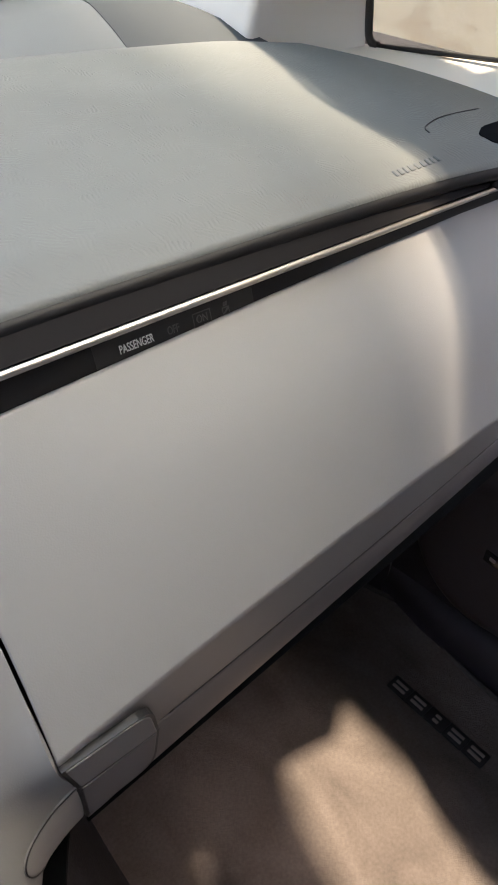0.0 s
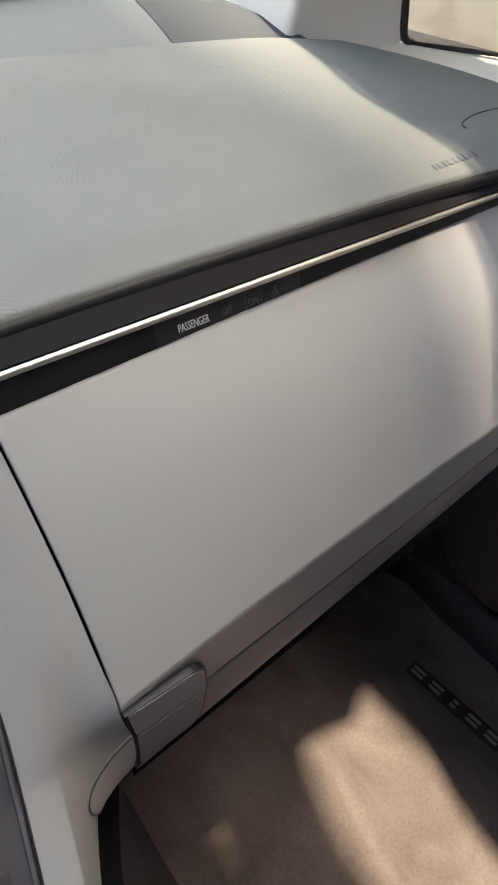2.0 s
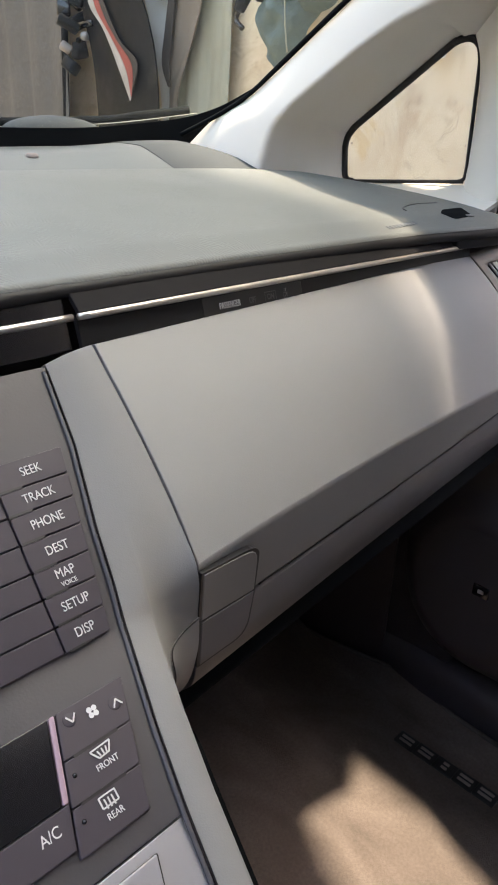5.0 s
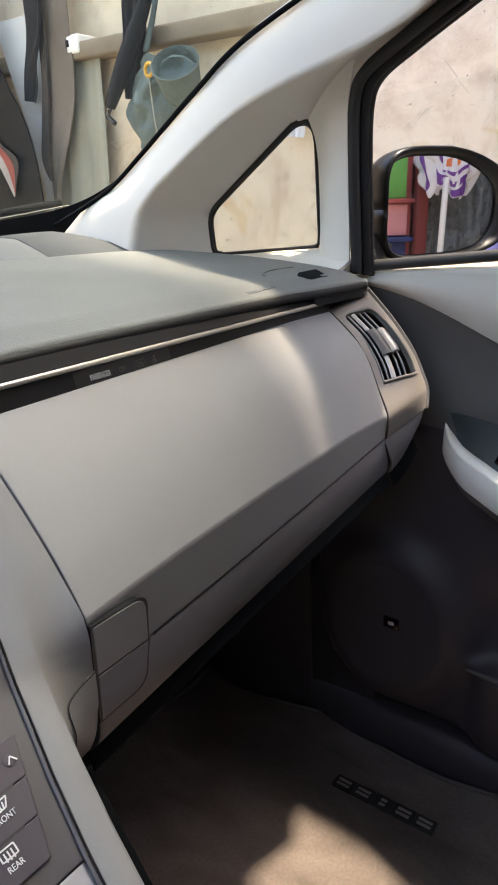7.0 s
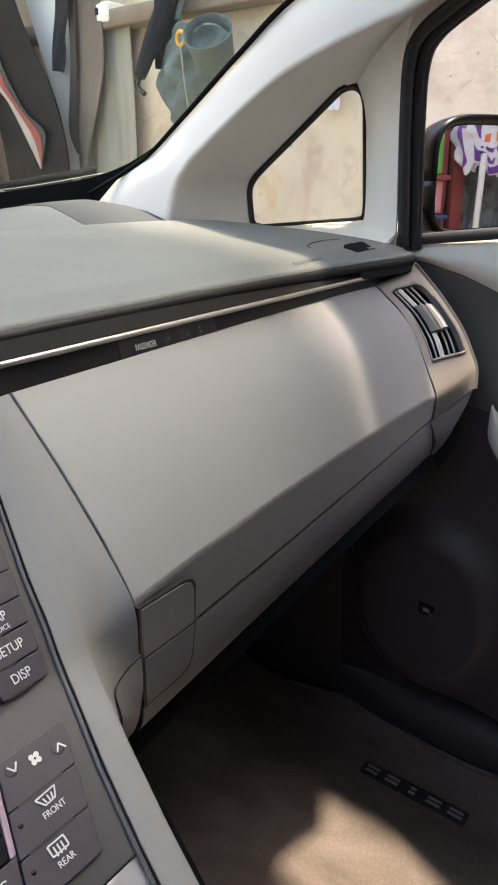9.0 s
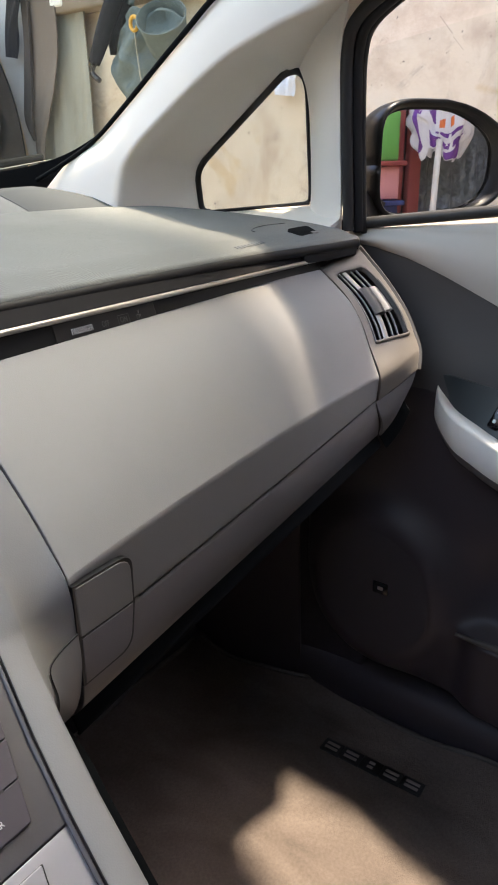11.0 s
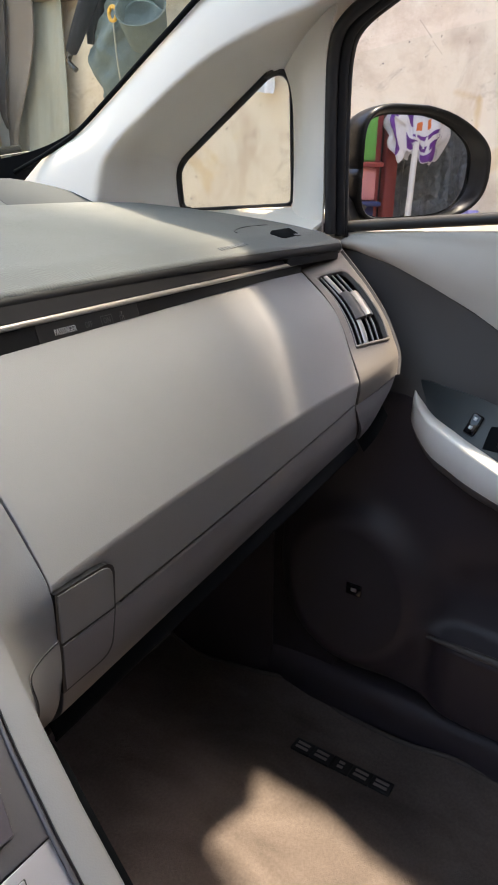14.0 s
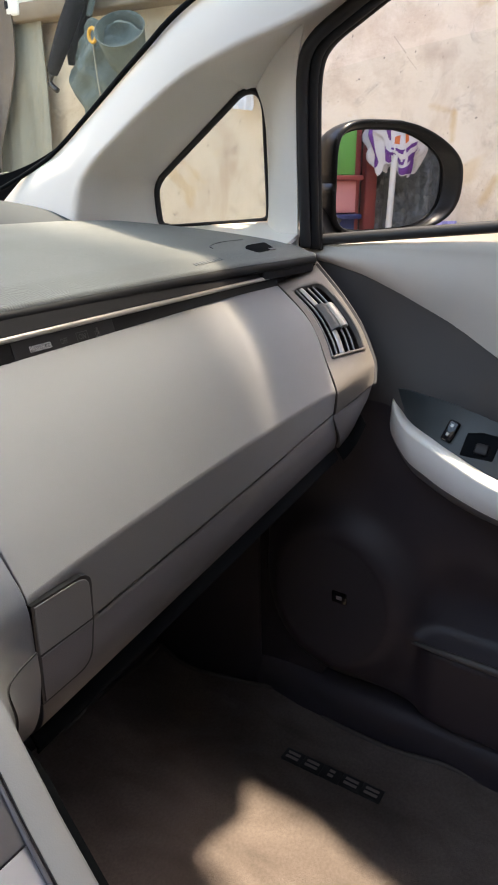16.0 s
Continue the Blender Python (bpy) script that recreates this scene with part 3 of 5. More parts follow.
def latch_outline(grow):
    """The pull handle and the recess under it: one outline in two pieces, rounded at the free corners."""
    up = [(0.1728, 0.5285), (0.2126, 0.5293), (0.2206, 0.4915), (0.1802, 0.4890)]
    lo = [(0.1802, 0.4875), (0.2206, 0.4900), (0.2181, 0.4590), (0.1815, 0.4545)]

    def lay(p, k):
        x, z = p
        z2 = z
        y = -0.1040 + (0.5275 - z) * 0.24 if k == 1 else -0.0953 + (0.490 - z) * 0.075
        return Vector((x, y + 0.0003 - 0.0022 * math.sin(math.pi * (x - 0.1745) / 0.39), z2))

    res = []
    for poly, who in ((up, 1), (lo, 2)):
        cx, cz = sum(p[0] for p in poly) / 4, sum(p[1] for p in poly) / 4
        pts = [Vector((x + math.copysign(grow, x - cx), 0, z + math.copysign(grow, z - cz))) for x, z in poly]
        out = []
        for k, p in enumerate(pts):
            free = (who == 1 and k == 1) or (who == 2 and k == 2)
            a, b = pts[k - 1], pts[(k + 1) % 4]
            r = 0.011 if free else 0.0005
            p0, p2 = p + (a - p).normalized() * r, p + (b - p).normalized() * r
            for m in range(6):
                f = m / 5
                out.append((1 - f) ** 2 * p0 + 2 * f * (1 - f) * p + f * f * p2)
        res.append([lay((q.x, q.z), who) for q in out])
    return res


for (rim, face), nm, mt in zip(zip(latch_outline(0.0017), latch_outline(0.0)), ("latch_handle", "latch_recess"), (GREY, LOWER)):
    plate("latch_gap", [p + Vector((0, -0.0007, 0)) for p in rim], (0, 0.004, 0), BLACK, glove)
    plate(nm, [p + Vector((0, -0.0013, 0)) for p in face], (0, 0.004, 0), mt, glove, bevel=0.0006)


def belly(u, v):
    a = under_point(u, 1.0)
    return a + Vector((0, 0.30 * v, -0.012 * v - 0.006 * math.sin(math.pi * v)))


sheet("underside", belly, 12, 8, BLACK, dash, 0.004, toward=(0.4, -0.3, 0))

def under_skirt(u, v):
    return under_point(u, 1.0) + Vector((0, 0.0015 - 0.009 * v + 0.004 * v**6, -0.001 - 0.013 * v))


sheet("under_skirt", under_skirt, 20, 8, FRIT, dash, 0.002)
boxpart("dash_core", (0.26, 0.075, 0.57), (0.76, 0.11, 0.13), BLACK, dash, 0.01)
boxpart("dash_end_core", (0.600, 0.120, 0.580), (0.20, 0.21, 0.12), BLACK, dash, 0.01)
boxpart("dash_body", (0.0, 0.30, 0.52), (1.36, 0.42, 0.20), BLACK, dash, 0.02)

# trim between the pad and the lid
def strip_upper(u, v):
    x = lerp(0.172, 0.606, u)
    return (x, lerp(0.000, 0.015, v), lerp(0.6455, 0.6595, v))


def strip_lower(u, v):
    x = lerp(0.172, 0.600, u)
    return (x, lerp(0.004, -0.002, v), lerp(0.6425, 0.624, v))


sheet("upper_trim_band", strip_upper, 20, 3, TRIMBLACK, dash, 0.003)
panel = sheet("display_band", strip_lower, 20, 3, CHARCOAL, dash, 0.003)


def chrome_at(x):
    return Vector((x, -0.0015, 0.6435))


tube("chrome_strip", [chrome_at(lerp(0.1705, 0.5985, k / 8)) for k in range(9)], 0.0020, CHROME, dash, n=40, sides=10)


def window_strip(u, v):
    x = lerp(0.263, 0.358, u)
    return (x, lerp(0.0029, -0.0017, v), lerp(0.6405, 0.626, v))


airbag_panel = sheet("indicator_window", window_strip, 8, 3, BLACK, dash, 0.0002, "black airbag indicator window")
UPS = Vector((0, 0.0048, 0.0145)).normalized()
lettering("word", "PASSENGER", (0.2845, -0.0018, 0.6335), (1, 0, 0), UPS, 0.0042, INK, airbag_panel, "white lettering", squeeze=0.62)
lettering("word", "OFF", (0.3055, -0.0018, 0.6335), (1, 0, 0), UPS, 0.0040, GREYINK, airbag_panel, "dim lettering", squeeze=0.7)
lettering("word", "ON", (0.323, -0.0018, 0.6335), (1, 0, 0), UPS, 0.0040, GREYINK, airbag_panel, "dim lettering", squeeze=0.8)


def box_mark(x, z, w, h):
    """A thin printed outline."""
    p = Vector((x, -0.00175, 0.6335 + z))
    r, d = Vector((1, 0, 0)), 0.0004
    outer = [p + r * a * w / 2 + UPS * b * h / 2 for a, b in ((-1, -1), (1, -1), (1, 1), (-1, 1))]
    inner = [p + r * a * (w / 2 - d) + UPS * b * (h / 2 - d) for a, b in ((-1, -1), (1, -1), (1, 1), (-1, 1))]
    return plate("outline_mark", outer, (0, -0.0001, 0), GREYINK, airbag_panel, hole=inner)


box_mark(0.323, 0.0, 0.0110, 0.0072)
box_mark(0.3382, -0.0010, 0.0044, 0.0040)
boxpart("belt_mark", (0.3382, -0.0008, 0.6360), (0.0022, 0.0003, 0.0022), GREYINK, airbag_panel, 0.0)
boxpart("belt_mark", (0.3382, -0.0019, 0.6325), (0.0008, 0.0003, 0.0040), GREYINK, airbag_panel, 0.0, Matrix.Rotation(0.7, 3, "Y"))


# centre side of the trim
def strip_centre(u, v):
    x = lerp(-0.10, 0.168, u)
    return (x, lerp(-0.006, 0.004, v) + 0.008, lerp(0.624, 0.655, v))


sheet("centre_trim_band", strip_centre, 16, 4, GLOSSBLACK, dash, 0.003)
tube("centre_chrome_strip", [(lerp(-0.1, 0.167, k / 6), -0.001, 0.6435) for k in range(7)], 0.0020, CHROME, dash, n=24, sides=10)


# the pad
def pad_point(u, v):
    """u across from the middle of the car to the door, v from the lip to the windscreen."""
    front = spline([(-0.10, 0.012, 0), (0.1, 0.012, 0), (0.3, 0.012, 0), (0.5, 0.006, 0), (0.60, -0.008, 0), (0.650, -0.0135, 0)], u)
    back = spline([(-0.14, 0.335, 0), (0.06, 0.33, 0), (0.25, 0.315, 0), (0.42, 0.297, 0), (0.53, 0.272, 0), (0.578, 0.242, 0)], u)
    if v < 0.12:
        f = v / 0.12
        a = (1 - f) * math.pi * 0.75
        p = front.copy()
        r = 0.0048
        return Vector((p.x, p.y + r - r * math.sin(a) * 1.1, 0.6620 - r + r * math.cos(a)))
    w = (v - 0.12) / 0.88
    p = front.lerp(back, w)
    bow = 4 * w * (1 - w)
    edge = max(0.0, (u - 0.80) / 0.20)
    p.x += 0.028 * edge * bow
    z = 0.6620 + 0.0255 * w**0.85 + 0.0035 * min(1.0, w / 0.07) + 0.004 * bow * (1 - edge)
    z -= 0.010 * max(0, w - 0.9) * 10 * 0.4
    return Vector((p.x, p.y + 0.0048 * (1 - w), z - 0.001 * edge**2 * (1 - w)))


tube("pad_lip", [pad_point(k / 20, 0.02) + Vector((0, 0.0012, -0.0012)) for k in range(21)], 0.0046, CHARCOAL, dash, n=80, sides=10)
sheet("top_pad", pad_point, 60, 60, PAD, dash, 0.006, "charcoal grained vinyl dash top pad")


def shelf(u, v):
    y = lerp(0.240, 0.47, v)
    right = 0.592 - 0.50 * max(0.0, y - 0.245)
    x = lerp(-0.16, right, u)
    end = max(0.0, (x - 0.36) / 0.2)
    return (x, y, 0.681 + 0.016 * min(1.0, v / 0.5) + 0.016 * min(1.0, end) ** 1.5 * math.sin(math.pi * min(1.0, 0.9 * v)))


sheet("screen_shelf", shelf, 40, 20, SHELF, dash, 0.004)


def corner_shade(u, v):
    """A thin darker sheet painting the pillar's shade in the corner; it follows the shelf."""
    y = lerp(0.241, 0.468, v)
    x0, right = 0.457 + 0.034 * math.sin(min(1.0, v * 1.3) * 1.4), 0.591 - 0.50 * max(0.0, y - 0.245)
    x = lerp(x0, right, u)
    vv = (y - 0.240) / 0.23
    return Vector(shelf((x + 0.16) / (0.592 - 0.50 * max(0.0, y - 0.245) + 0.16), vv)) + Vector((0, 0, 0.0008))


sheet("corner_shade", corner_shade, 30, 24, CORNER, dash, 0.0004, "thin dark sheet for the pillar's shade on the shelf")


def frit(u, v):
    """The black border along the foot of the windscreen."""
    lo = spline([(-0.25, 0.475, 0.690), (0.1, 0.462, 0.694), (0.30, 0.448, 0.697), (0.45, 0.430, 0.700), (0.516, 0.415, 0.699), (0.568, 0.385, 0.701), (0.60, 0.355, 0.711), (0.622, 0.325, 0.735)], u)
    hi = spline([(-0.25, 0.475, 0.715), (0.1, 0.462, 0.716), (0.30, 0.448, 0.717), (0.45, 0.430, 0.719), (0.517, 0.415, 0.725), (0.569, 0.385, 0.734), (0.60, 0.355, 0.748), (0.622, 0.325, 0.768)], u)
    return lo.lerp(hi, v)


sheet("black_border", frit, 60, 3, FRIT, windscreen, 0.003, "black glossy border of the windscreen")
tube("wiper_arm", [(0.10, 0.520, 0.7125), (0.35, 0.490, 0.7150), (0.50, 0.455, 0.7225), (0.61, 0.405, 0.7390)], 0.0007, SATIN, windscreen, n=50, sides=6)
tube("cowl", [(-0.25, 0.54, 0.716), (0.2, 0.52, 0.716), (0.48, 0.473, 0.724), (0.56, 0.445, 0.734), (0.610, 0.421, 0.7415)], 0.0055, FRIT, windscreen, n=50, sides=8)
bm = bmesh.new()
bmesh.ops.create_uvsphere(bm, u_segments=28, v_segments=14, radius=1.0)
bmesh.ops.transform(bm, matrix=Matrix.Translation((0.445, 0.470, 0.7105)) @ Matrix.Rotation(radians(-12), 4, "Z") @ Matrix.Diagonal((0.062, 0.022, 0.0195, 1)), verts=bm.verts)
part("wiper_cover", bm, CORNER, windscreen, "grey domed cover at the foot of the glass")
boxpart("light_sensor", (0.345, 0.345, 0.6965), (0.012, 0.009, 0.006), DIM, dash, 0.0028)

# end panel with the side air vent
VR = [(0.660, -0.010, 0.6475), (0.652, -0.043, 0.621), (0.645, -0.064, 0.602), (0.639, -0.078, 0.588), (0.632, -0.090, 0.572), (0.627, -0.0985, 0.558), (0.6192, -0.1020, 0.5405)]
VL = [(0.6015, 0.003, 0.6345), (0.5955, -0.018, 0.6225), (0.5895, -0.038, 0.6085), (0.5815, -0.0565, 0.5895), (0.5735, -0.0705, 0.5700), (0.5650, -0.0880, 0.5435), (0.5755, -0.0820, 0.5160)]


def end_point(u, v):
    a, b = spline(VL, v), spline(VR, v)
    p = a.lerp(b, u)
    return p + Vector((0.0025, -0.005, 0.0025)) * math.sin(math.pi * u) * (0.15 + 0.85 * math.sin(math.pi * v))


vent = thing("air_vent", (0.61, -0.06, 0.52), "beige-grey dashboard air vent with black louvres and chrome tab", "air vent")
U0, U1, V0, V1 = 0.10, 0.80, 0.10, 0.66


def frame_grid():
    bm = bmesh.new()
    us = [0, 0.01, 0.04, U0 - 0.02, U0, 0.3, 0.45, 0.6, 0.7, U1, U1 + 0.03, 0.92, 0.985, 1.0]
    vs = [0, 0.05, V0 - 0.02, V0] + [lerp(V0, V1, k / 10) for k in range(1, 10)] + [V1, V1 + 0.02, 0.72, 0.78, 0.815, 0.8333, 0.85, 0.9, 0.95, 0.99, 1.0]
    g = [[bm.verts.new(end_point(u, v)) for v in vs] for u in us]
    for i in range(len(us) - 1):
        for j in range(len(vs) - 1):
            if U0 <= (us[i] + us[i + 1]) / 2 <= U1 and V0 <= (vs[j] + vs[j + 1]) / 2 <= V1:
                continue
            bm.faces.new((g[i][j], g[i + 1][j], g[i + 1][j + 1], g[i][j + 1]))
    for cu, cv, su, sv in ((U0, V0, 1, 1), (U1, V0, -1, 1)):
        du, dv = 0.13 * su, 0.055 * sv
        corner = bm.verts.new(end_point(cu, cv))
        arc = [bm.verts.new(end_point(cu + du * (1 - math.sin(a)), cv + dv * (1 - math.cos(a)))) for a in (k * math.pi / 12 for k in range(7))]
        for p, q in zip(arc, arc[1:]):
            bm.faces.new((corner, p, q))
    bmesh.ops.remove_doubles(bm, verts=bm.verts, dist=1e-6)
    bmesh.ops.recalc_face_normals(bm, faces=bm.faces)
    bm.normal_update()
    if sum(f.normal.y for f in bm.faces) > 0:
        bmesh.ops.reverse_faces(bm, faces=bm.faces)
    thicken(bm, 0.005, 0.0)
    me = bpy.data.meshes.new("frame")
    bm.to_mesh(me)
    bm.free()
    me.materials.append(BEIGE)
    ob = settle(new("frame", me), vent)
    ob["label"] = "warm grey plastic frame"
    return ob


frame_grid()


def end_normal(u, v):
    a = end_point(u + 0.01, v) - end_point(u - 0.01, v)
    b = end_point(u, v + 0.01) - end_point(u, v - 0.01)
    n = a.cross(b).normalized()
    return n if n.y < 0 else -n


def vent_box(u, v):
    p = end_point(lerp(U0 - 0.02, U1 + 0.02, u), lerp(V0 - 0.01, V1 + 0.01, v))
    return p - end_normal(0.5, 0.5) * 0.022


rim_path = [end_point(lerp(U0, U1, k / 6), V1) for k in range(6)] + [end_point(U1, V1 - 0.01)] + [end_point(U1, lerp(V1 - 0.03, V0 + 0.08, k / 8)) for k in range(9)]
tube("rim", [p + Vector((0.0, -0.0006, 0.0004)) for p in rim_path], 0.0016, BEIGE, vent, n=60, sides=8, label="rounded warm grey rim of the opening")
sheet("duct", vent_box, 4, 8, BLACK, vent, 0.003)
for uu in (0.14, 0.22, 0.34, 0.46, 0.58):

    def slat(u, v, uu=uu):
        p = end_point(uu, lerp(V0 + 0.005, V1 - 0.005, u))
        return p - end_normal(uu, 0.4) * lerp(0.003, 0.014, v) + Vector((0.0035 * v, 0, 0))

    blade = sheet("slat", slat, 16, 2, CHARCOAL, vent, 0.0014)
    tube("slat_edge", [Vector(slat(k / 12, 0.0)) for k in range(13)], 0.0011, SATIN, blade, n=30, sides=6)


def vane(v0, v1):
    def fn(u, v):
        p = end_point(lerp(0.27, 0.36, u), lerp(v0, v1, v))
        return p - end_normal(0.3, 0.4) * (0.0022 - 0.0016 * math.sin(math.pi * u))

    return fn


sheet("chrome_vane", vane(V0 + 0.005, 0.29), 6, 10, VANE, vent, 0.002, "bright chrome vane")
sheet("chrome_vane", vane(0.44, V1 - 0.005), 6, 10, VANE, vent, 0.002, "bright chrome vane")


def tab(u, v):
    p = end_point(lerp(0.24, 0.45, u), lerp(0.26, 0.47, v))
    return p + end_normal(0.5, 0.4) * (0.0005 + 0.003 * math.sin(math.pi * u))


def tab_edge(u, v):
    p = end_point(lerp(0.43, 0.60, u), lerp(0.255, 0.455, v))
    return p + end_normal(0.5, 0.4) * (0.0014 + 0.002 * math.sin(math.pi * u))


slider = sheet("tab", tab, 8, 6, TABGREY, vent, 0.006, "dark sliding tab", bevel=0.001)
sheet("tab_edge", tab_edge, 6, 8, VANE, slider, 0.005, "silver edge of the tab")


def end_low(u, v):
    a = spline([(0.5745, -0.0800, 0.5145), (0.5825, -0.0815, 0.4995), (0.5965, -0.0790, 0.4825), (0.6100, -0.0705, 0.4655)], v)
    b = spline([(0.6190, -0.1005, 0.5385), (0.6205, -0.0985, 0.531), (0.623, -0.094, 0.519), (0.626, -0.087, 0.5055)], v)
    return a.lerp(b, u) + Vector((0.001, -0.0015, -0.002 * v)) * math.sin(math.pi * u)


sheet("end_lower_panel", end_low, 8, 10, LOWER, dash, 0.003)


def end_skirt(u, v):
    return end_low(u, 1.0) + Vector((0.001 * v, 0.0015 - 0.008 * v, -0.001 - 0.012 * v))


sheet("end_skirt", end_skirt, 8, 4, FRIT, dash, 0.002)


def end_side(u, v):
    a = spline(VR, v)
    return a + Vector((0.048 * u, 0.025 * u + 0.01 * u * u, 0))


sheet("end_side", end_side, 4, 14, DOORDARK, dash, 0.003)
boxpart("pad_end_cap", (0.668, 0.10, 0.652), (0.03, 0.20, 0.012), PAD, dash, 0.004)
boxpart("pad_nose", (0.6075, 0.0015, 0.6505), (0.084, 0.022, 0.0170), CHARCOAL, dash, 0.003, Matrix.Rotation(radians(-8), 3, "Z"))

# ---- centre console ----
ES = Vector((0, -0.803, -0.596))
CN = Vector((0, -0.596, 0.803))
ES2 = Vector((0, -0.690, -0.724))
CN2 = Vector((0, -0.724, 0.690))
P0 = Vector((0, -0.12, 0.511))
BEND = -0.0205


def con(x, s, h=0.0):
    """A place on the sloping console: x across, s down the slope, h above it. It stands steeper above the bend."""
    if s >= BEND:
        return Vector((x, 0, 0)) + P0 + ES * s + CN * h
    return Vector((x, 0, 0)) + P0 + ES * BEND + ES2 * (s - BEND) + CN2 * h


def axes(s):
    return (ES, CN) if s >= BEND else (ES2, CN2)


def edge_x(s):
    """The console border's outer edge, which draws in down the slope."""
    p = [(-0.16, 0.1445), (-0.113, 0.140), (-0.068, 0.1308), (-0.041, 0.1268), (-0.0122, 0.121), (0.0264, 0.1120), (0.0636, 0.1050), (0.30, 0.070)]
    for (s0, x0), (s1, x1) in zip(p, p[1:]):
        if s <= s1:
            return lerp(x0, x1, (s - s0) / (s1 - s0))
    return p[-1][1]


console = thing("centre_console", (0.0, -0.15, 0.0), "dark centre console with control buttons and grey side rail", "console")


def con_border(u, v):
    s = lerp(-0.158, 0.064, v)
    return con(lerp(-0.02, edge_x(s), u), s, 0.0 - 0.0005 * max(0, u - 0.9) * 10)


sheet("fascia", con_border, 10, 40, CONSOLE, console, 0.006)


def con_low(u, v):
    s = lerp(0.0648, 0.20, v)
    x1 = edge_x(s)
    return con(lerp(-0.02, x1, u), s, 0.001 - 0.003 * max(0, u - 0.8) * 5 + 0.004 * v)


sheet("lower_fascia", con_low, 10, 12, LOWFASCIA, console, 0.006, "silver grey lower fascia")


tube("border_bead", [con(edge_x(s) - 0.0020, s, 0.0004) for s in (lerp(-0.155, 0.19, k / 40) for k in range(41))], 0.0013, BEAD, console, n=80, sides=6, label="thin bright bead along the border")
tube("border_groove", [con(edge_x(s) + 0.0004, s, 0.0004) for s in (lerp(-0.155, 0.19, k / 40) for k in range(41))], 0.0004, BLACK, console, n=80, sides=6)


def skirt(u, v):
    s = lerp(-0.10, 0.30, v)
    top = con(edge_x(s) + 0.013, s, -0.022)
    low = Vector((0.232, lerp(0.30, -0.50, v), -0.006))
    return top.lerp(low, u) + Vector((0.018 * math.sin(math.pi * u), 0, 0))


sheet("tunnel_side", skirt, 8, 20, LINER, console, 0.004)

# cheek between the console rail and the glove box
SEAM = [(0.1728, -0.010, 0.6290), (0.1728, -0.0395, 0.6010), (0.1725, -0.0610, 0.5795), (0.1712, -0.0825, 0.5577), (0.1694, -0.1032, 0.5330), (0.1765, -0.0965, 0.4975), (0.1790, -0.0925, 0.464), (0.1795, -0.080, 0.428), (0.172, -0.058, 0.402)]


def cheek(u, v):
    s = lerp(-0.158, -0.027, v / 0.5) if v < 0.5 else lerp(-0.027, 0.020, (v - 0.5) / 0.5)
    if v > 1:
        s = lerp(0.020, 0.26, v - 1)
    up = axes(s)[1]
    a = con(edge_x(s) + 0.0004, s, 0.0003)
    r = con(edge_x(s) + 0.0155, s, 0.001)
    b = spline(SEAM, v)
    if v > 1:
        g = min(1.0, (v - 1) / 0.13)
        b = b.lerp(con(edge_x(s) + 0.019, s, -0.025), g * g * (3 - 2 * g))
    high = a.lerp(b, u) + up * 0.0025 * math.sin(math.pi * u)
    if u < 0.3:
        low = a.lerp(r, u / 0.3) + up * 0.0012 * math.sin(math.pi * u / 0.3)
    else:
        f = (u - 0.3) / 0.7
        knee = r + Vector((0.012, 0, 0)) - up * 0.022
        low = (1 - f) ** 2 * r + 2 * f * (1 - f) * knee + f * f * b
    w = min(1.0, max(0.0, (s + 0.075) / 0.095))
    w = w * w * (3 - 2 * w)
    return high.lerp(low, w)


def cheek_rolled(u, v):
    if v < 0.05:
        f = 1 - v / 0.05
        return cheek(u, 0.0) + Vector((0, 0.006 * math.sin(1.5 * f), -0.005 * (1 - math.cos(1.5 * f))))
    return cheek(u, 2.0 * (v - 0.05) / 0.95)


sheet("cheek_panel", cheek_rolled, 40, 130, CHEEK, dash, 0.003)


def cheek_lip(u, v):
    """Black edge strip under the cheek and the rail, meeting the one under the lower panel."""
    p = cheek(1.0, lerp(0.985, 2.0, v)) + Vector((0.0, 0.002, -0.003))
    return p + Vector((0.017, 0.004, -0.004)) * u


sheet("cheek_lip", cheek_lip, 4, 60, FRIT, dash, 0.002)


def side_cover(u, v):
    w = lerp(0.64, 0.985, v)
    c = 1.0 - 0.46 * math.sin(math.pi * v) ** 0.8
    return cheek(lerp(c, 0.995, u), w) + Vector((0.0006, -0.0010, 0.0))


tube("cover_seam", [side_cover(0.0, k / 12) for k in range(13)], 0.0004, BLACK, dash, n=40, sides=6)
sheet("side_cover", side_cover, 6, 20, GREY, dash, 0.002, "small grey cover beside the glove box")

# buttons
NAV = [(-0.1139, ""), (-0.0999, "SEEK"), (-0.0879, "TRACK"), (-0.0739, "PHONE"), (-0.0600, "DEST"), (-0.0471, "MAP"), (-0.0334, "SETUP"), (-0.0209, "DISP")]


def key(name, x0, x1, s0, s1, slant=0.0, slant_l=None, mat=None):
    """A flat key on the console between two lines down the slope; its sides follow the console's taper."""
    sl = slant if slant_l is None else slant_l
    up = axes((s0 + s1) / 2)[1]
    pts = [con(x0 - sl * s0, s0), con(x1 - slant * s0, s0), con(x1 - slant * s1, s1), con(x0 - sl * s1, s1)]
    return plate(name, rounded(pts, 0.0010, 3), up * 0.0026, mat or BUTTON, console, bevel=0.0005)


def slit(x0, x1, s):
    """The narrow recess at the foot of a key."""
    es, up = axes(s)
    a, b = con(x0, s - 0.0006, 0.0018), con(x1, s - 0.0006, 0.0018)
    return plate("slit", [a, b, b + es * 0.0013, a + es * 0.0013], up * 0.0010, BLACK, console)


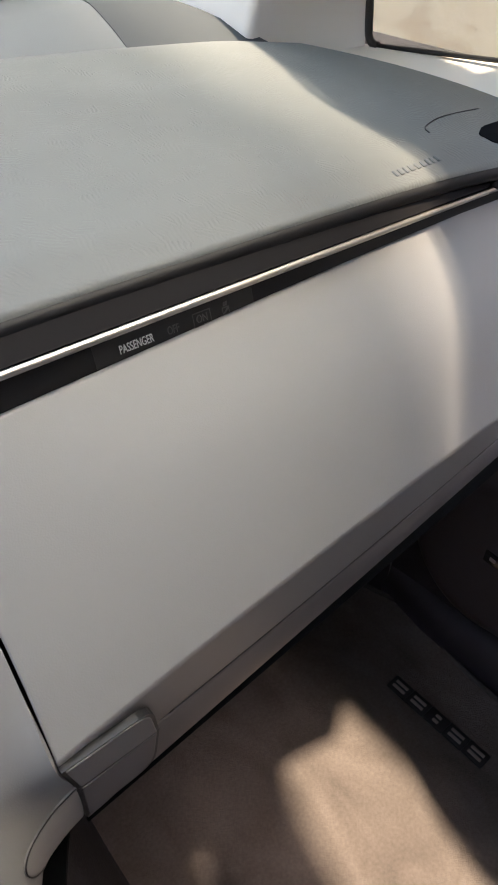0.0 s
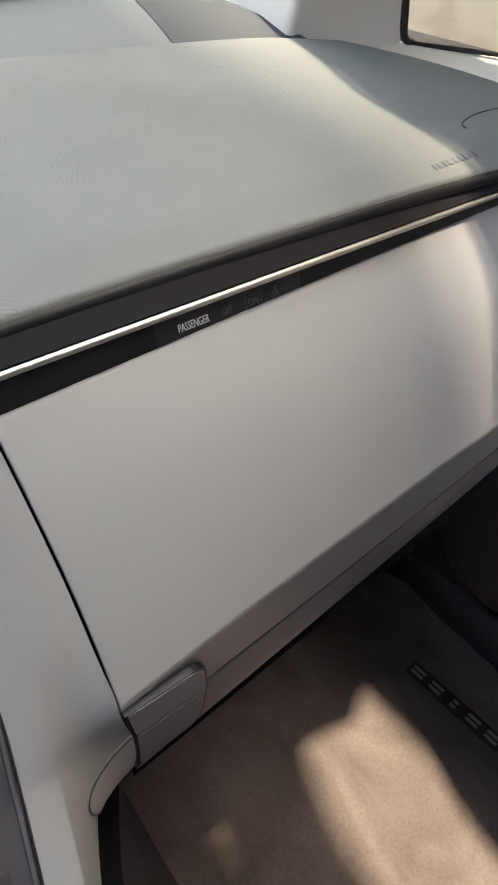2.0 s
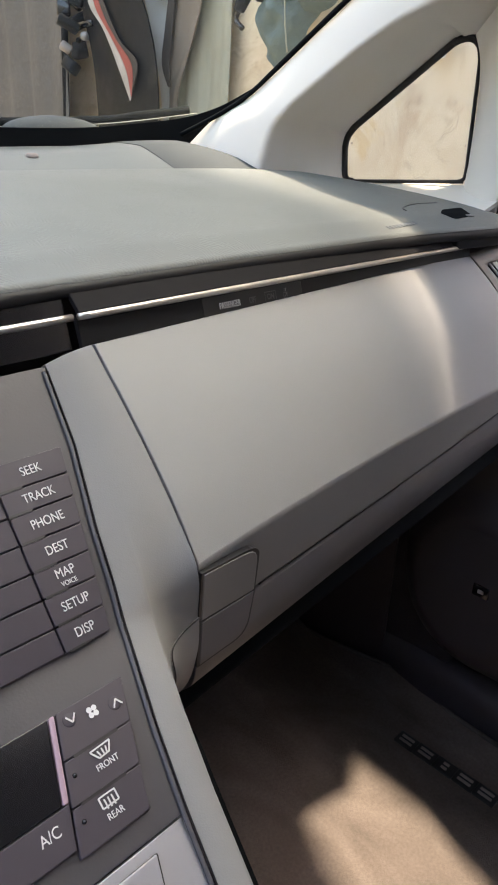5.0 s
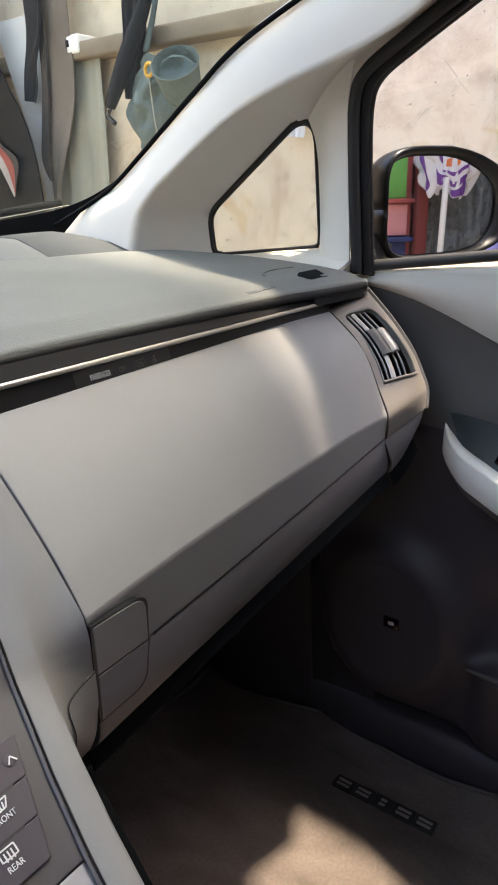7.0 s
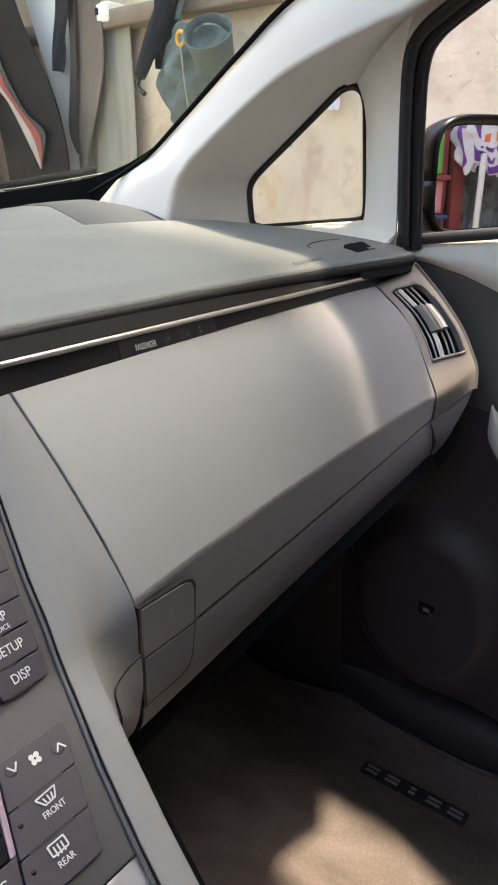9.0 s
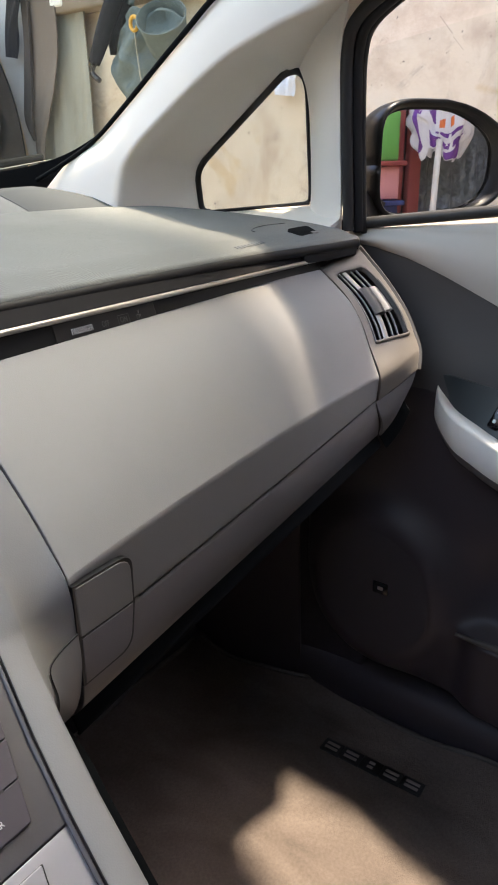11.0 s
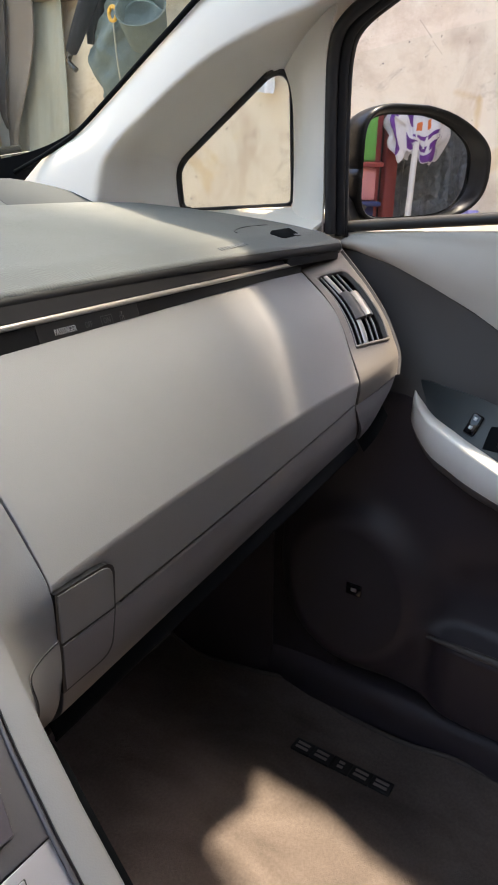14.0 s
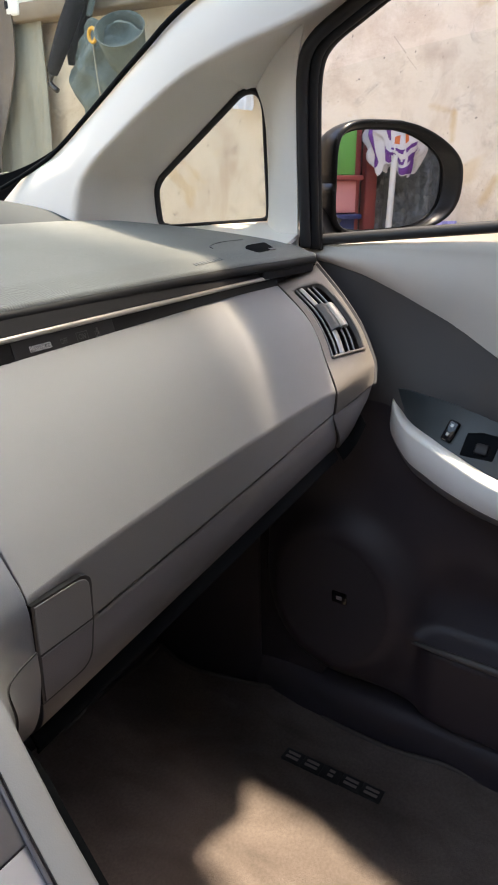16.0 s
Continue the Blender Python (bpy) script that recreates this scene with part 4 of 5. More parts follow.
for (s0, _), (s1, word) in zip(NAV, NAV[1:]):
    s0, s1 = s0 + 0.0003, s1 - 0.0003
    es, up = axes((s0 + s1) / 2)
    k = key("button", 0.0895, 0.1100, s0, s1, 0.19, 0.03)
    mid = (s0 + s1) / 2
    xm = (0.0895 - 0.03 * mid + 0.1100 - 0.19 * mid) / 2
    if word:
        two = word == "MAP"
        lettering("word", word, con(xm, mid - (0.0016 if two else 0), 0.0028), (1, 0, 0), -es, 0.0046 if len(word) < 6 else 0.004, INK, k, squeeze=0.80)
        if two:
            lettering("word", "VOICE", con(xm, mid + 0.0036, 0.0028), (1, 0, 0), -es, 0.0024, INK, k, squeeze=0.85)
    key("button", 0.055, 0.0887, s0, s1, 0.03)
    slit(0.092, 0.104, s1)
clim = [(0.0, 0.0187), (0.0191, 0.0361), (0.0365, 0.0540)]
CLIMATE = [key("button", 0.0735, 0.1075, a, b, 0.32) for a, b in clim]
key("button", 0.035, 0.0727, 0.0335, 0.0500, 0.32)
key("key_gap", 0.030, 0.1052, 0.0693, 0.0957, 0.30, mat=BLACK)
low_key = key("button", 0.030, 0.1045, 0.0700, 0.0950, 0.30, mat=LOWFASCIA)
low_key.location.z += 0.0008
lettering("word", "PWR", con(0.0700, 0.0790, 0.0022), (1, 0.0, 0), -ES, 0.0052, INK, low_key, squeeze=0.9)
slit(0.0720, 0.0940, 0.0189)
slit(0.0660, 0.0880, 0.0363)
key("display_edge", 0.0700, 0.0728, 0.0, 0.0332, 0.32, mat=PINKTRIM)
key("display", -0.02, 0.0694, 0.0, 0.0330, 0.32, mat=GLOSSBLACK)


def on_key(x, s):
    return con(x, s, 0.0028)


def bar(parent, x0, s0, x1, s1, w=0.0007):
    """A printed stroke between two places on the lower fascia."""
    a, b = on_key(x0, s0) + CN * 0.0002, on_key(x1, s1) + CN * 0.0002
    d = (b - a).normalized()
    n = d.cross(CN) * w / 2
    return plate("mark", [a - n, b - n, b + n, a + n], CN * 0.0002, INK, parent)


def ring_mark(parent, x, s, r0, n=18):
    bm = bmesh.new()
    c = [bm.verts.new(on_key(x, s) + (Vector((1, 0, 0)) * math.cos(a) + ES * math.sin(a)) * r0 + CN * 0.0002) for a in (k * math.tau / n for k in range(n))]
    bm.faces.new(c)
    return part("mark", bm, INK, parent)


# fan key: arrows in dimples and a four-bladed fan
for x, s, way in ((0.0775, 0.0050, 1), (0.0985, 0.0090, -1)):
    bm = bmesh.new()
    bmesh.ops.create_uvsphere(bm, u_segments=16, v_segments=8, radius=0.0030)
    flat = Matrix((Vector((1, 0, 0)), ES, CN * 0.08)).transposed().to_4x4()
    bmesh.ops.transform(bm, matrix=Matrix.Translation(on_key(x, s) - CN * 0.0001) @ flat, verts=bm.verts)
    part("dimple", bm, BUTTON, CLIMATE[0])
    x += 0.001
    bar(CLIMATE[0], x - 0.0022, s - 0.0016 * way, x, s + 0.0016 * way)
    bar(CLIMATE[0], x, s + 0.0016 * way, x + 0.0022, s - 0.0016 * way)
for dx, ds in ((0.0012, 0.0012), (-0.0012, 0.0012), (0.0012, -0.0012), (-0.0012, -0.0012)):
    ring_mark(CLIMATE[0], 0.0880 + dx, 0.0070 + ds, 0.00125)
# front demister
for a, b in (((0.0785, 0.0212), (0.0885, 0.0206)), ((0.0785, 0.0212), (0.0812, 0.0252)), ((0.0885, 0.0206), (0.0862, 0.0248)), ((0.0812, 0.0252), (0.0862, 0.0248)), ((0.0815, 0.0222), (0.0822, 0.0246)), ((0.0837, 0.0220), (0.0839, 0.0246)), ((0.0858, 0.0220), (0.0852, 0.0246))):
    bar(CLIMATE[1], *a, *b)
lettering("word", "FRONT", on_key(0.0835, 0.0285), (1, 0, 0), -ES, 0.0028, INK, CLIMATE[1], squeeze=0.85)
# rear demister
for a, b in (((0.0728, 0.0385), (0.0805, 0.0385)), ((0.0728, 0.0430), (0.0805, 0.0430)), ((0.0728, 0.0385), (0.0728, 0.0430)), ((0.0805, 0.0385), (0.0805, 0.0430)), ((0.0748, 0.0398), (0.0748, 0.0440)), ((0.0766, 0.0398), (0.0766, 0.0440)), ((0.0784, 0.0398), (0.0784, 0.0440))):
    bar(CLIMATE[2], *a, *b)
lettering("word", "REAR", on_key(0.0768, 0.0470), (1, 0, 0), -ES, 0.0028, INK, CLIMATE[2], squeeze=0.85)
lettering("word", "A/C", on_key(0.0500, 0.0400), (1, 0, 0), -ES, 0.0046, INK, console, squeeze=0.85)
for x, s, k in ((0.0690, 0.0255, CLIMATE[1]), (0.0640, 0.0425, CLIMATE[2])):
    bm = bmesh.new()
    bmesh.ops.create_uvsphere(bm, u_segments=10, v_segments=6, radius=0.0011)
    bmesh.ops.transform(bm, matrix=Matrix.Translation(on_key(x, s) - CN * 0.0004), verts=bm.verts)
    part("indicator", bm, GLOSSBLACK, k)


# ---- front pillar and quarter window ----
pillar = thing("front_pillar", (0.62, 0.25, 0.68), "pale grey plastic trim of the front pillar", "pillar trim")
F_FOLD = [(0.530, -0.50, 1.080), (0.556, -0.32, 1.010), (0.604, -0.130, 0.922), (0.610, -0.045, 0.880), (0.590, 0.055, 0.846), (0.592, 0.126, 0.820), (0.600, 0.215, 0.772), (0.602, 0.255, 0.745), (0.602, 0.277, 0.715), (0.598, 0.292, 0.640)]
E_LINE = [(0.450, -0.496, 1.098), (0.475, -0.303, 1.030), (0.508, -0.177, 0.967), (0.530, -0.085, 0.930), (0.520, 0.038, 0.877), (0.531, 0.110, 0.841), (0.555, 0.210, 0.791), (0.566, 0.272, 0.759), (0.560, 0.316, 0.737), (0.545, 0.380, 0.680)]
W_LINE = [(0.538, -0.50, 1.075), (0.562, -0.32, 1.005), (0.622, -0.130, 0.916), (0.645, -0.040, 0.882), (0.668, 0.072, 0.8225), (0.671, 0.090, 0.8195), (0.686, 0.190, 0.754), (0.690, 0.222, 0.7315), (0.693, 0.2345, 0.716), (0.700, 0.236, 0.640)]


EYE_SIDE = Vector((-0.034, -0.376, 0.748))


def eased(ctrl, k):
    """The control points drawn nearer to the cabin (k under 1) or pushed out, each by its own share where k is a list."""
    ks = k if isinstance(k, list) else [k] * len(ctrl)
    return [EYE_SIDE + (Vector(p) - EYE_SIDE) * q for p, q in zip(ctrl, ks)]


SEAL_LINE = eased(E_LINE, [1.078] * 6 + [1.063, 1.038, 1.03, 1.03])
E_LINE, F_FOLD, W_LINE = eased(E_LINE, [1.085] * 6 + [1.07, 1.045, 1.035, 1.035]), eased(F_FOLD, 0.955), eased(W_LINE, 1.0)


def pillar_shape(u, v):
    a, b, c = spline(E_LINE, v), spline(F_FOLD, v), spline(W_LINE, v)
    if u < 0.4:
        f = u / 0.4
        return a.lerp(b, f) + Vector((-0.004, -0.002, 0.003)) * math.sin(math.pi * f)
    f = (u - 0.4) / 0.6
    return b.lerp(c, f) + Vector((0.010, 0.012, 0.006)) * math.sin(math.pi * f)


sheet("pillar_cover", pillar_shape, 36, 80, PILLAR, pillar, 0.004)
tube("screen_edge_seal", [*(Vector(p) + Vector((-0.0010, 0.0014, 0.0)) for p in SEAL_LINE[:-1]), (0.566, 0.383, 0.716)], 0.0027, FRIT, pillar, n=60, sides=8)


def outer_pillar(u, v):
    """The painted steel of the pillar outside the trim."""
    w = lerp(0.38, 0.74, v)
    a = spline(E_LINE, w) + Vector((0.034, 0.016, 0.016))
    b = spline(W_LINE, w) + Vector((0.055, 0.016, 0.022))
    return a.lerp(b, u) + Vector((0.01, 0.006, 0.012)) * math.sin(math.pi * u)


sheet("outer_steel", outer_pillar, 8, 40, WHITEPAINT, pillar, 0.004, "painted outer steel", toward=(0.6, 0.0, 2.0))


def outer_post(u, v):
    a = spline([(0.735, 0.085, 0.66), (0.715, 0.075, 0.80), (0.70, 0.06, 0.84)], v)
    b = spline([(0.730, 0.025, 0.66), (0.700, 0.016, 0.80), (0.685, 0.0, 0.87)], v)
    return a.lerp(b, u) + Vector((0.006, 0, 0)) * math.sin(math.pi * u)


sheet("outer_post_steel", outer_post, 6, 12, BLACK, pillar, 0.004, toward=(2, 0, 0.8))


def post(u, v):
    """The upright post between the quarter window and the door."""
    a = spline([(0.697, 0.073, 0.660), (0.690, 0.0685, 0.700), (0.677, 0.062, 0.760), (0.665, 0.060, 0.800), (0.666, 0.070, 0.8225)], v)
    b = spline([(0.676, 0.022, 0.655), (0.668, 0.018, 0.700), (0.654, 0.013, 0.760), (0.638, 0.006, 0.830), (0.630, -0.006, 0.872)], v)
    return a.lerp(b, u) + Vector((-0.008, 0, 0)) * math.sin(math.pi * u)


sheet("post_cover", post, 10, 24, PILLAR, pillar, 0.004)


def ledge_shape(u, v):
    y = lerp(0.245, 0.02, u)
    a = Vector((lerp(0.545, 0.625, u), y, 0.664))
    b = Vector((0.702, y + 0.0, lerp(0.673, 0.690, u)))
    return a.lerp(b, v) + Vector((0, 0, -0.004 * math.sin(math.pi * v)))


sheet("window_ledge", ledge_shape, 12, 6, PILLAR, pillar, 0.004)
QW = [(0.699, 0.234, 0.674), (0.692, 0.2335, 0.718), (0.688, 0.222, 0.732), (0.669, 0.0895, 0.8195), (0.668, 0.071, 0.8210), (0.667, 0.0615, 0.806), (0.690, 0.069, 0.700), (0.696, 0.074, 0.689)]
qwin = thing("window_2", (0.69, 0.15, 0.67), "small triangular quarter window with black rubber seal", "quarter window", kind="structure")
ring = rounded(QW, 0.012, 4)
mid = sum(ring, Vector()) / len(ring)
tube("seal", [*ring, ring[0]], lambda t: 0.0037 if t < 0.55 else 0.0037 - 0.0017 * min(1.0, (t - 0.55) / 0.08), RUBBER, qwin, n=150, sides=8)
pane = plate("pane", [Vector((0.704 - 0.22 * (p.z - 0.66), p.y, p.z)) for p in ring], (0.003, 0, 0), QUARTERGLASS, qwin)
pane.visible_shadow = False

# ---- passenger door ----
door = thing("car_door", (0.70, -0.35, -0.02), "shut grey and black car door with silver armrest trim", "car door")


def belt_z(y):
    return 0.667 - 0.115 * (y + 0.005)


def door_x(y, z):
    """The inner face of the door: bulging at the armrest's height and drawn in at the belt."""
    t = (z - 0.2) / 0.47
    return 0.700 - 0.018 * math.exp(-((z - 0.50) / 0.07) ** 2) + 0.004 * math.sin(9 * y) * 0.3 - 0.006 * max(0, (z - 0.6) / 0.07)


def bound_z(y):
    """The line between the pale upper trim and the dark panel."""
    p = [(0.03, 0.651), (-0.01, 0.6455), (-0.053, 0.635), (-0.092, 0.620), (-0.156, 0.592), (-0.206, 0.564), (-0.30, 0.52), (-0.6, 0.47), (-1.2, 0.45)]
    for (y0, z0), (y1, z1) in zip(p, p[1:]):
        if y >= y1:
            f = (y0 - y) / (y0 - y1)
            return lerp(z0, z1, max(0, f))
    return 0.45


def upper(u, v):
    y = lerp(0.03, -1.2, u**1.6)
    z = lerp(bound_z(y), belt_z(y), v)
    return (door_x(y, z) - 0.007 * math.sin(math.pi * min(1, v * 1.3)) + 0.012 * max(0, v - 0.85) / 0.15, y, z)


def split_z(y):
    """Where the charcoal panel meets the lower one; the armrest hides most of it."""
    return lerp(0.50, 0.44, min(1.0, max(0.0, (-0.095 - y) / 0.09)))


def middle(u, v):
    y = lerp(0.06, -1.2, u**1.6)
    z = lerp(split_z(y), bound_z(y) - 0.0005, v)
    return (door_x(y, z) + 0.002 + 0.006 * math.sin(math.pi * v), y, z)


sheet("upper_trim", upper, 50, 20, DOORGREY, door, 0.004, "pale grey upper door trim")
sheet("middle_panel", middle, 50, 20, DOORDARK, door, 0.004, "charcoal door panel")


FOOT = [(0.080, 0.270), (0.066, 0.190), (0.056, 0.155), (0.044, 0.132), (0.026, 0.114), (0.0, 0.101), (-0.04, 0.092), (-0.124, 0.083), (-0.21, 0.076), (-1.2, 0.074)]


def foot_z(y):
    """The lower edge of the door, which rounds up to its front edge."""
    for (y0, z0), (y1, z1) in zip(FOOT, FOOT[1:]):
        if y >= y1:
            return lerp(z0, z1, min(1.0, max(0.0, (y0 - y) / (y0 - y1))))
    return FOOT[-1][1]


def pod(y, z):
    """How far the speaker housing stands out of the door: a rounded shoulder, then a flatter face."""
    d = math.hypot((y + 0.040) / 0.100, (z - 0.225) / 0.118)
    return 0.032 / (1 + math.exp((d - 1.0) * 11)) - 0.004 / (1 + math.exp((d - 0.78) * 30))


def lower(u, v):
    y = lerp(0.080, -1.2, u**2.0)
    zb, zt = foot_z(y), split_z(y)
    z = lerp(zb, zt, v)
    x = lerp(0.708, door_x(y, zt) + 0.002, v**1.5) + 0.016 * math.exp(-((z - zb) / 0.007) ** 2) + 0.012 * math.exp(-((0.080 - y) / 0.006) ** 2)
    behind = 1 / (1 + math.exp((y + 0.158) * 140))
    lip = 1 / (1 + math.exp((z - 0.209) * 500))
    scoop = math.exp(-((z - 0.262) / 0.045) ** 2)
    return (x - pod(y, z) * (1 - 0.85 * behind) + behind * (0.020 * scoop * (1 - lip) - 0.034 * lip * (0.55 + 0.45 * v / 0.35)), y, z)


sheet("lower_panel", lower, 110, 70, DOORLOW, door, 0.004, "dark lower door panel with map pocket")
tube("pocket_lip", [(0.676 - 0.006 * min(1, k / 3), lerp(-0.150, -1.1, (k / 10) ** 1.3), 0.2075 + 0.001 * k) for k in range(11)], lambda t: 0.0022 + 0.0028 * min(1.0, t * 7), DOORDARK, door, n=60, sides=8, label="rounded lip of the map pocket")


def grille_oval(u, v):
    a = u * math.tau
    y, z = -0.040 + 0.076 * v * math.cos(a), 0.225 + 0.090 * v * math.sin(a)
    vv = max(0.0, (z - foot_z(y)) / (split_z(y) - foot_z(y)))
    return (lerp(0.708, door_x(y, split_z(y)) + 0.002, vv**1.5) - pod(y, z) - 0.0015, y, z)


sheet("speaker_grille", grille_oval, 48, 10, GRILLE, door, 0.0, "black speaker mesh")
boxpart("badge", (0.6735, -0.0520, 0.2370), (0.004, 0.021, 0.0165), GLOSSBLACK, door, 0.0015)
boxpart("badge_mark", (0.6713, -0.0525, 0.2372), (0.001, 0.0075, 0.0050), DIM, door, 0.0004)


# armrest
ARM_IN = [(0.694, -0.0945, 0.514), (0.681, -0.1035, 0.4975), (0.668, -0.1225, 0.4825), (0.655, -0.154, 0.4725), (0.643, -0.182, 0.4655), (0.626, -0.236, 0.4535), (0.616, -0.32, 0.445), (0.612, -0.50, 0.442)]
ARM_LOW = [(0.696, -0.0952, 0.472), (0.690, -0.0970, 0.455), (0.676, -0.124, 0.4285), (0.668, -0.148, 0.418), (0.655, -0.1855, 0.408), (0.640, -0.238, 0.402), (0.633, -0.32, 0.395), (0.630, -0.50, 0.392)]
ARM_BACK = [(0.6933, -0.0948, 0.5145), (0.6847, -0.1087, 0.5188), (0.6777, -0.1352, 0.518), (0.6784, -0.1664, 0.5138), (0.6813, -0.1962, 0.5059), (0.6842, -0.2262, 0.498), (0.6871, -0.3202, 0.4841), (0.69, -0.5, 0.478)]


def arm_top(u, v):
    p = spline(ARM_IN, v).lerp(spline(ARM_BACK, v), u)
    return p + Vector((0.010 * (1 - u) * min(1.0, 5 * v), 0, -0.004 * math.sin(math.pi * u) * min(1.0, 4 * v)))


def arm_strip(u, v):
    """Silver trim: a lit shoulder along the top, then the tall face under it."""
    a, b = spline(ARM_IN, v), spline(ARM_LOW, v)
    grow = min(1.0, v * 6)
    top, nose = a + Vector((0.010, 0, 0.0035)) * grow, a + Vector((-0.006, -0.001, -0.0005)) * grow
    if u < 0.3:
        f = u / 0.3
        return top.lerp(nose, f) + Vector((-0.001, 0, 0.002)) * math.sin(math.pi * f)
    f = (u - 0.3) / 0.7 * 0.70
    return nose.lerp(b, f) + Vector((-0.007, -0.002, 0.002)) * math.sin(math.pi * f)


def arm_base(u, v):
    """The grey foot of the armrest, curling in under the silver trim."""
    a, b = Vector(arm_strip(1.0, v)), spline(ARM_LOW, v) + Vector((0.010, 0, -0.001))
    return a.lerp(b, u) + Vector((0.0015 - 0.003 * math.sin(math.pi * u), 0, -0.0006))


sheet("armrest_base", arm_base, 8, 60, ARMBASE, door, 0.003, "grey plastic foot of the armrest")
sheet("switch_panel", arm_top, 12, 40, ARMTOP, door, 0.004, "black grained switch panel")
sheet("armrest_trim", arm_strip, 20, 60, SILVER, door, 0.004, "silver painted armrest trim")


def on_armrest(u, v):
    """A place on the switch panel and its axes: across the panel, along it, and out of it."""
    p = arm_top(u, v)
    a = (arm_top(u + 0.05, v) - arm_top(u - 0.05, v)).normalized()
    f = (arm_top(u, v - 0.03) - arm_top(u, v + 0.03)).normalized()
    n = a.cross(f).normalized()
    f = n.cross(a)
    return p, Matrix((a, f, n)).transposed()


SW, sw_turn = on_armrest(0.50, 0.485)
boxpart("lock_switch", SW + sw_turn @ Vector((0, 0, 0.0015)), (0.024, 0.0125, 0.006), GLOSSBLACK, door, 0.0024, sw_turn, "black door lock rocker switch")
for dx in (0.006, -0.004):
    boxpart("switch_mark", SW + sw_turn @ Vector((dx, 0.0005, 0.0046)), (0.0036, 0.0034, 0.0006), INK, door, 0.0002, sw_turn)
SW2, turn2 = on_armrest(0.52, 0.635)
boxpart("window_switch", SW2 + turn2 @ Vector((0, 0, -0.0012)), (0.030, 0.034, 0.0045), FRIT, door, 0.001, turn2, "black recess of the window switch")
boxpart("window_lever", SW2 + turn2 @ Vector((-0.004, -0.003, 0.0022)), (0.012, 0.014, 0.005), CHARCOAL, door, 0.0018, turn2)

boxpart("outer_skin", (0.800, -0.66, 0.275), (0.022, 1.96, 0.74), WHITEPAINT, door, 0.008, label="painted outer steel of the door")

boxpart("belt_cap", (0.757, -0.66, 0.652), (0.088, 1.96, 0.012), BLACK, door, 0.003)

# belt seal, frame seals and glass
tube("belt_seal", [(0.694, lerp(0.02, -1.2, k / 6), belt_z(lerp(0.02, -1.2, k / 6)) + 0.004) for k in range(7)], 0.006, RUBBER, door, n=30, sides=8)
# the unseen rear points are set to bound the sun on the mat
SEAL = [(0.677, 0.012, 0.664), (0.667, 0.010, 0.715), (0.652, 0.006, 0.785), (0.641, 0.000, 0.832), (0.634, -0.014, 0.856), (0.628, -0.055, 0.879), (0.622, -0.13, 0.918), (0.600, -0.22, 0.960), (0.590, -0.36, 1.005), (0.59, -0.6, 1.02), (0.59, -1.2, 1.02)]
tube("door_seal", SEAL, 0.0062, RUBBER, door, n=80, sides=10)
# unseen thick rod, added to keep sun off the lid's right end
tube("frame_sun_block", [(0.722, 0.045, 0.93), (0.716, -0.03, 0.99), (0.706, -0.10, 1.035), (0.700, -0.15, 1.055)], 0.034, CHARCOAL, door, n=30, sides=12)
tube("frame_seal", [Vector(p) + Vector((0.0095, -0.0065, -0.002)) for p in SEAL], 0.0058, CHARCOAL, door, n=80, sides=10)
tube("glass_channel", [Vector(p) + Vector((0.0150, -0.0105, -0.004)) for p in SEAL], 0.0034, BLACK, door, n=80, sides=8)


def rail_sun_block(u, v):
    """Unseen filler added between the door's seal and the pillar and roof lining, against stray sun."""
    a = spline([(0.622, -0.128, 0.918), (0.562, -0.32, 1.005), (0.538, -0.50, 1.075), (0.64, -0.62, 1.105), (0.66, -1.2, 1.11)], v)
    b = spline([(0.626, -0.132, 0.921), (0.597, -0.32, 0.998), (0.595, -0.48, 1.018), (0.595, -0.62, 1.026), (0.595, -1.2, 1.026)], v)
    return a.lerp(b, u)


sheet("rail_sun_block", rail_sun_block, 6, 40, PILLAR, door, 0.006, "unseen pale filler above the door window, stops stray sun")


def seal_back(u, v):
    return spline(SEAL, v) + Vector((0.014, -0.008, -0.003)) * u + Vector((0.003, 0.003, 0))


sheet("seal_backing", seal_back, 3, 80, RUBBER, door, 0.003)


def side_glass(u, v):
    y = lerp(0.0, -1.2, u)
    zt = spline(SEAL, 0.3 + 0.7 * u).z
    z = lerp(belt_z(y) - 0.02, zt, v)
    return (0.712 - 0.25 * (z - 0.66), y - 0.0, z)


pane = sheet("pane", side_glass, 12, 6, GLASS, door, 0.0)
pane.visible_shadow = False

# ---- door mirror ----
mirror = thing("door_mirror", (0.85, 0.02, 0.66), "black door mirror with clear glass", "door mirror")
MR = Vector((0.937, -0.349, 0.0))
MN = Vector((-0.349, -0.937, 0.02)).normalized()
MC = Vector((0.862, -0.006, 0.727))


def mirror_outline(grow=0.0):
    pts = []
    w, h = 0.097 + grow, 0.0590 + grow
    for k in range(48):
        a = k * math.tau / 48
        c, s = math.cos(a), math.sin(a)
        e = 0.42 if c < 0 else 0.72
        x = (w if c > 0 else w + 0.005) * math.copysign(abs(c) ** e, c)
        y = h * math.copysign(abs(s) ** e, s)
        if c > 0 and s > 0:
            y -= 0.020 * c * s
        pts.append(MC + MR * x + Vector((0, 0, 1)) * (y + 0.0017))
    return pts


plate("mirror_glass", [p - MN * 0.0 for p in mirror_outline()], -MN * 0.003, MIRROR, mirror, "silvered mirror glass")


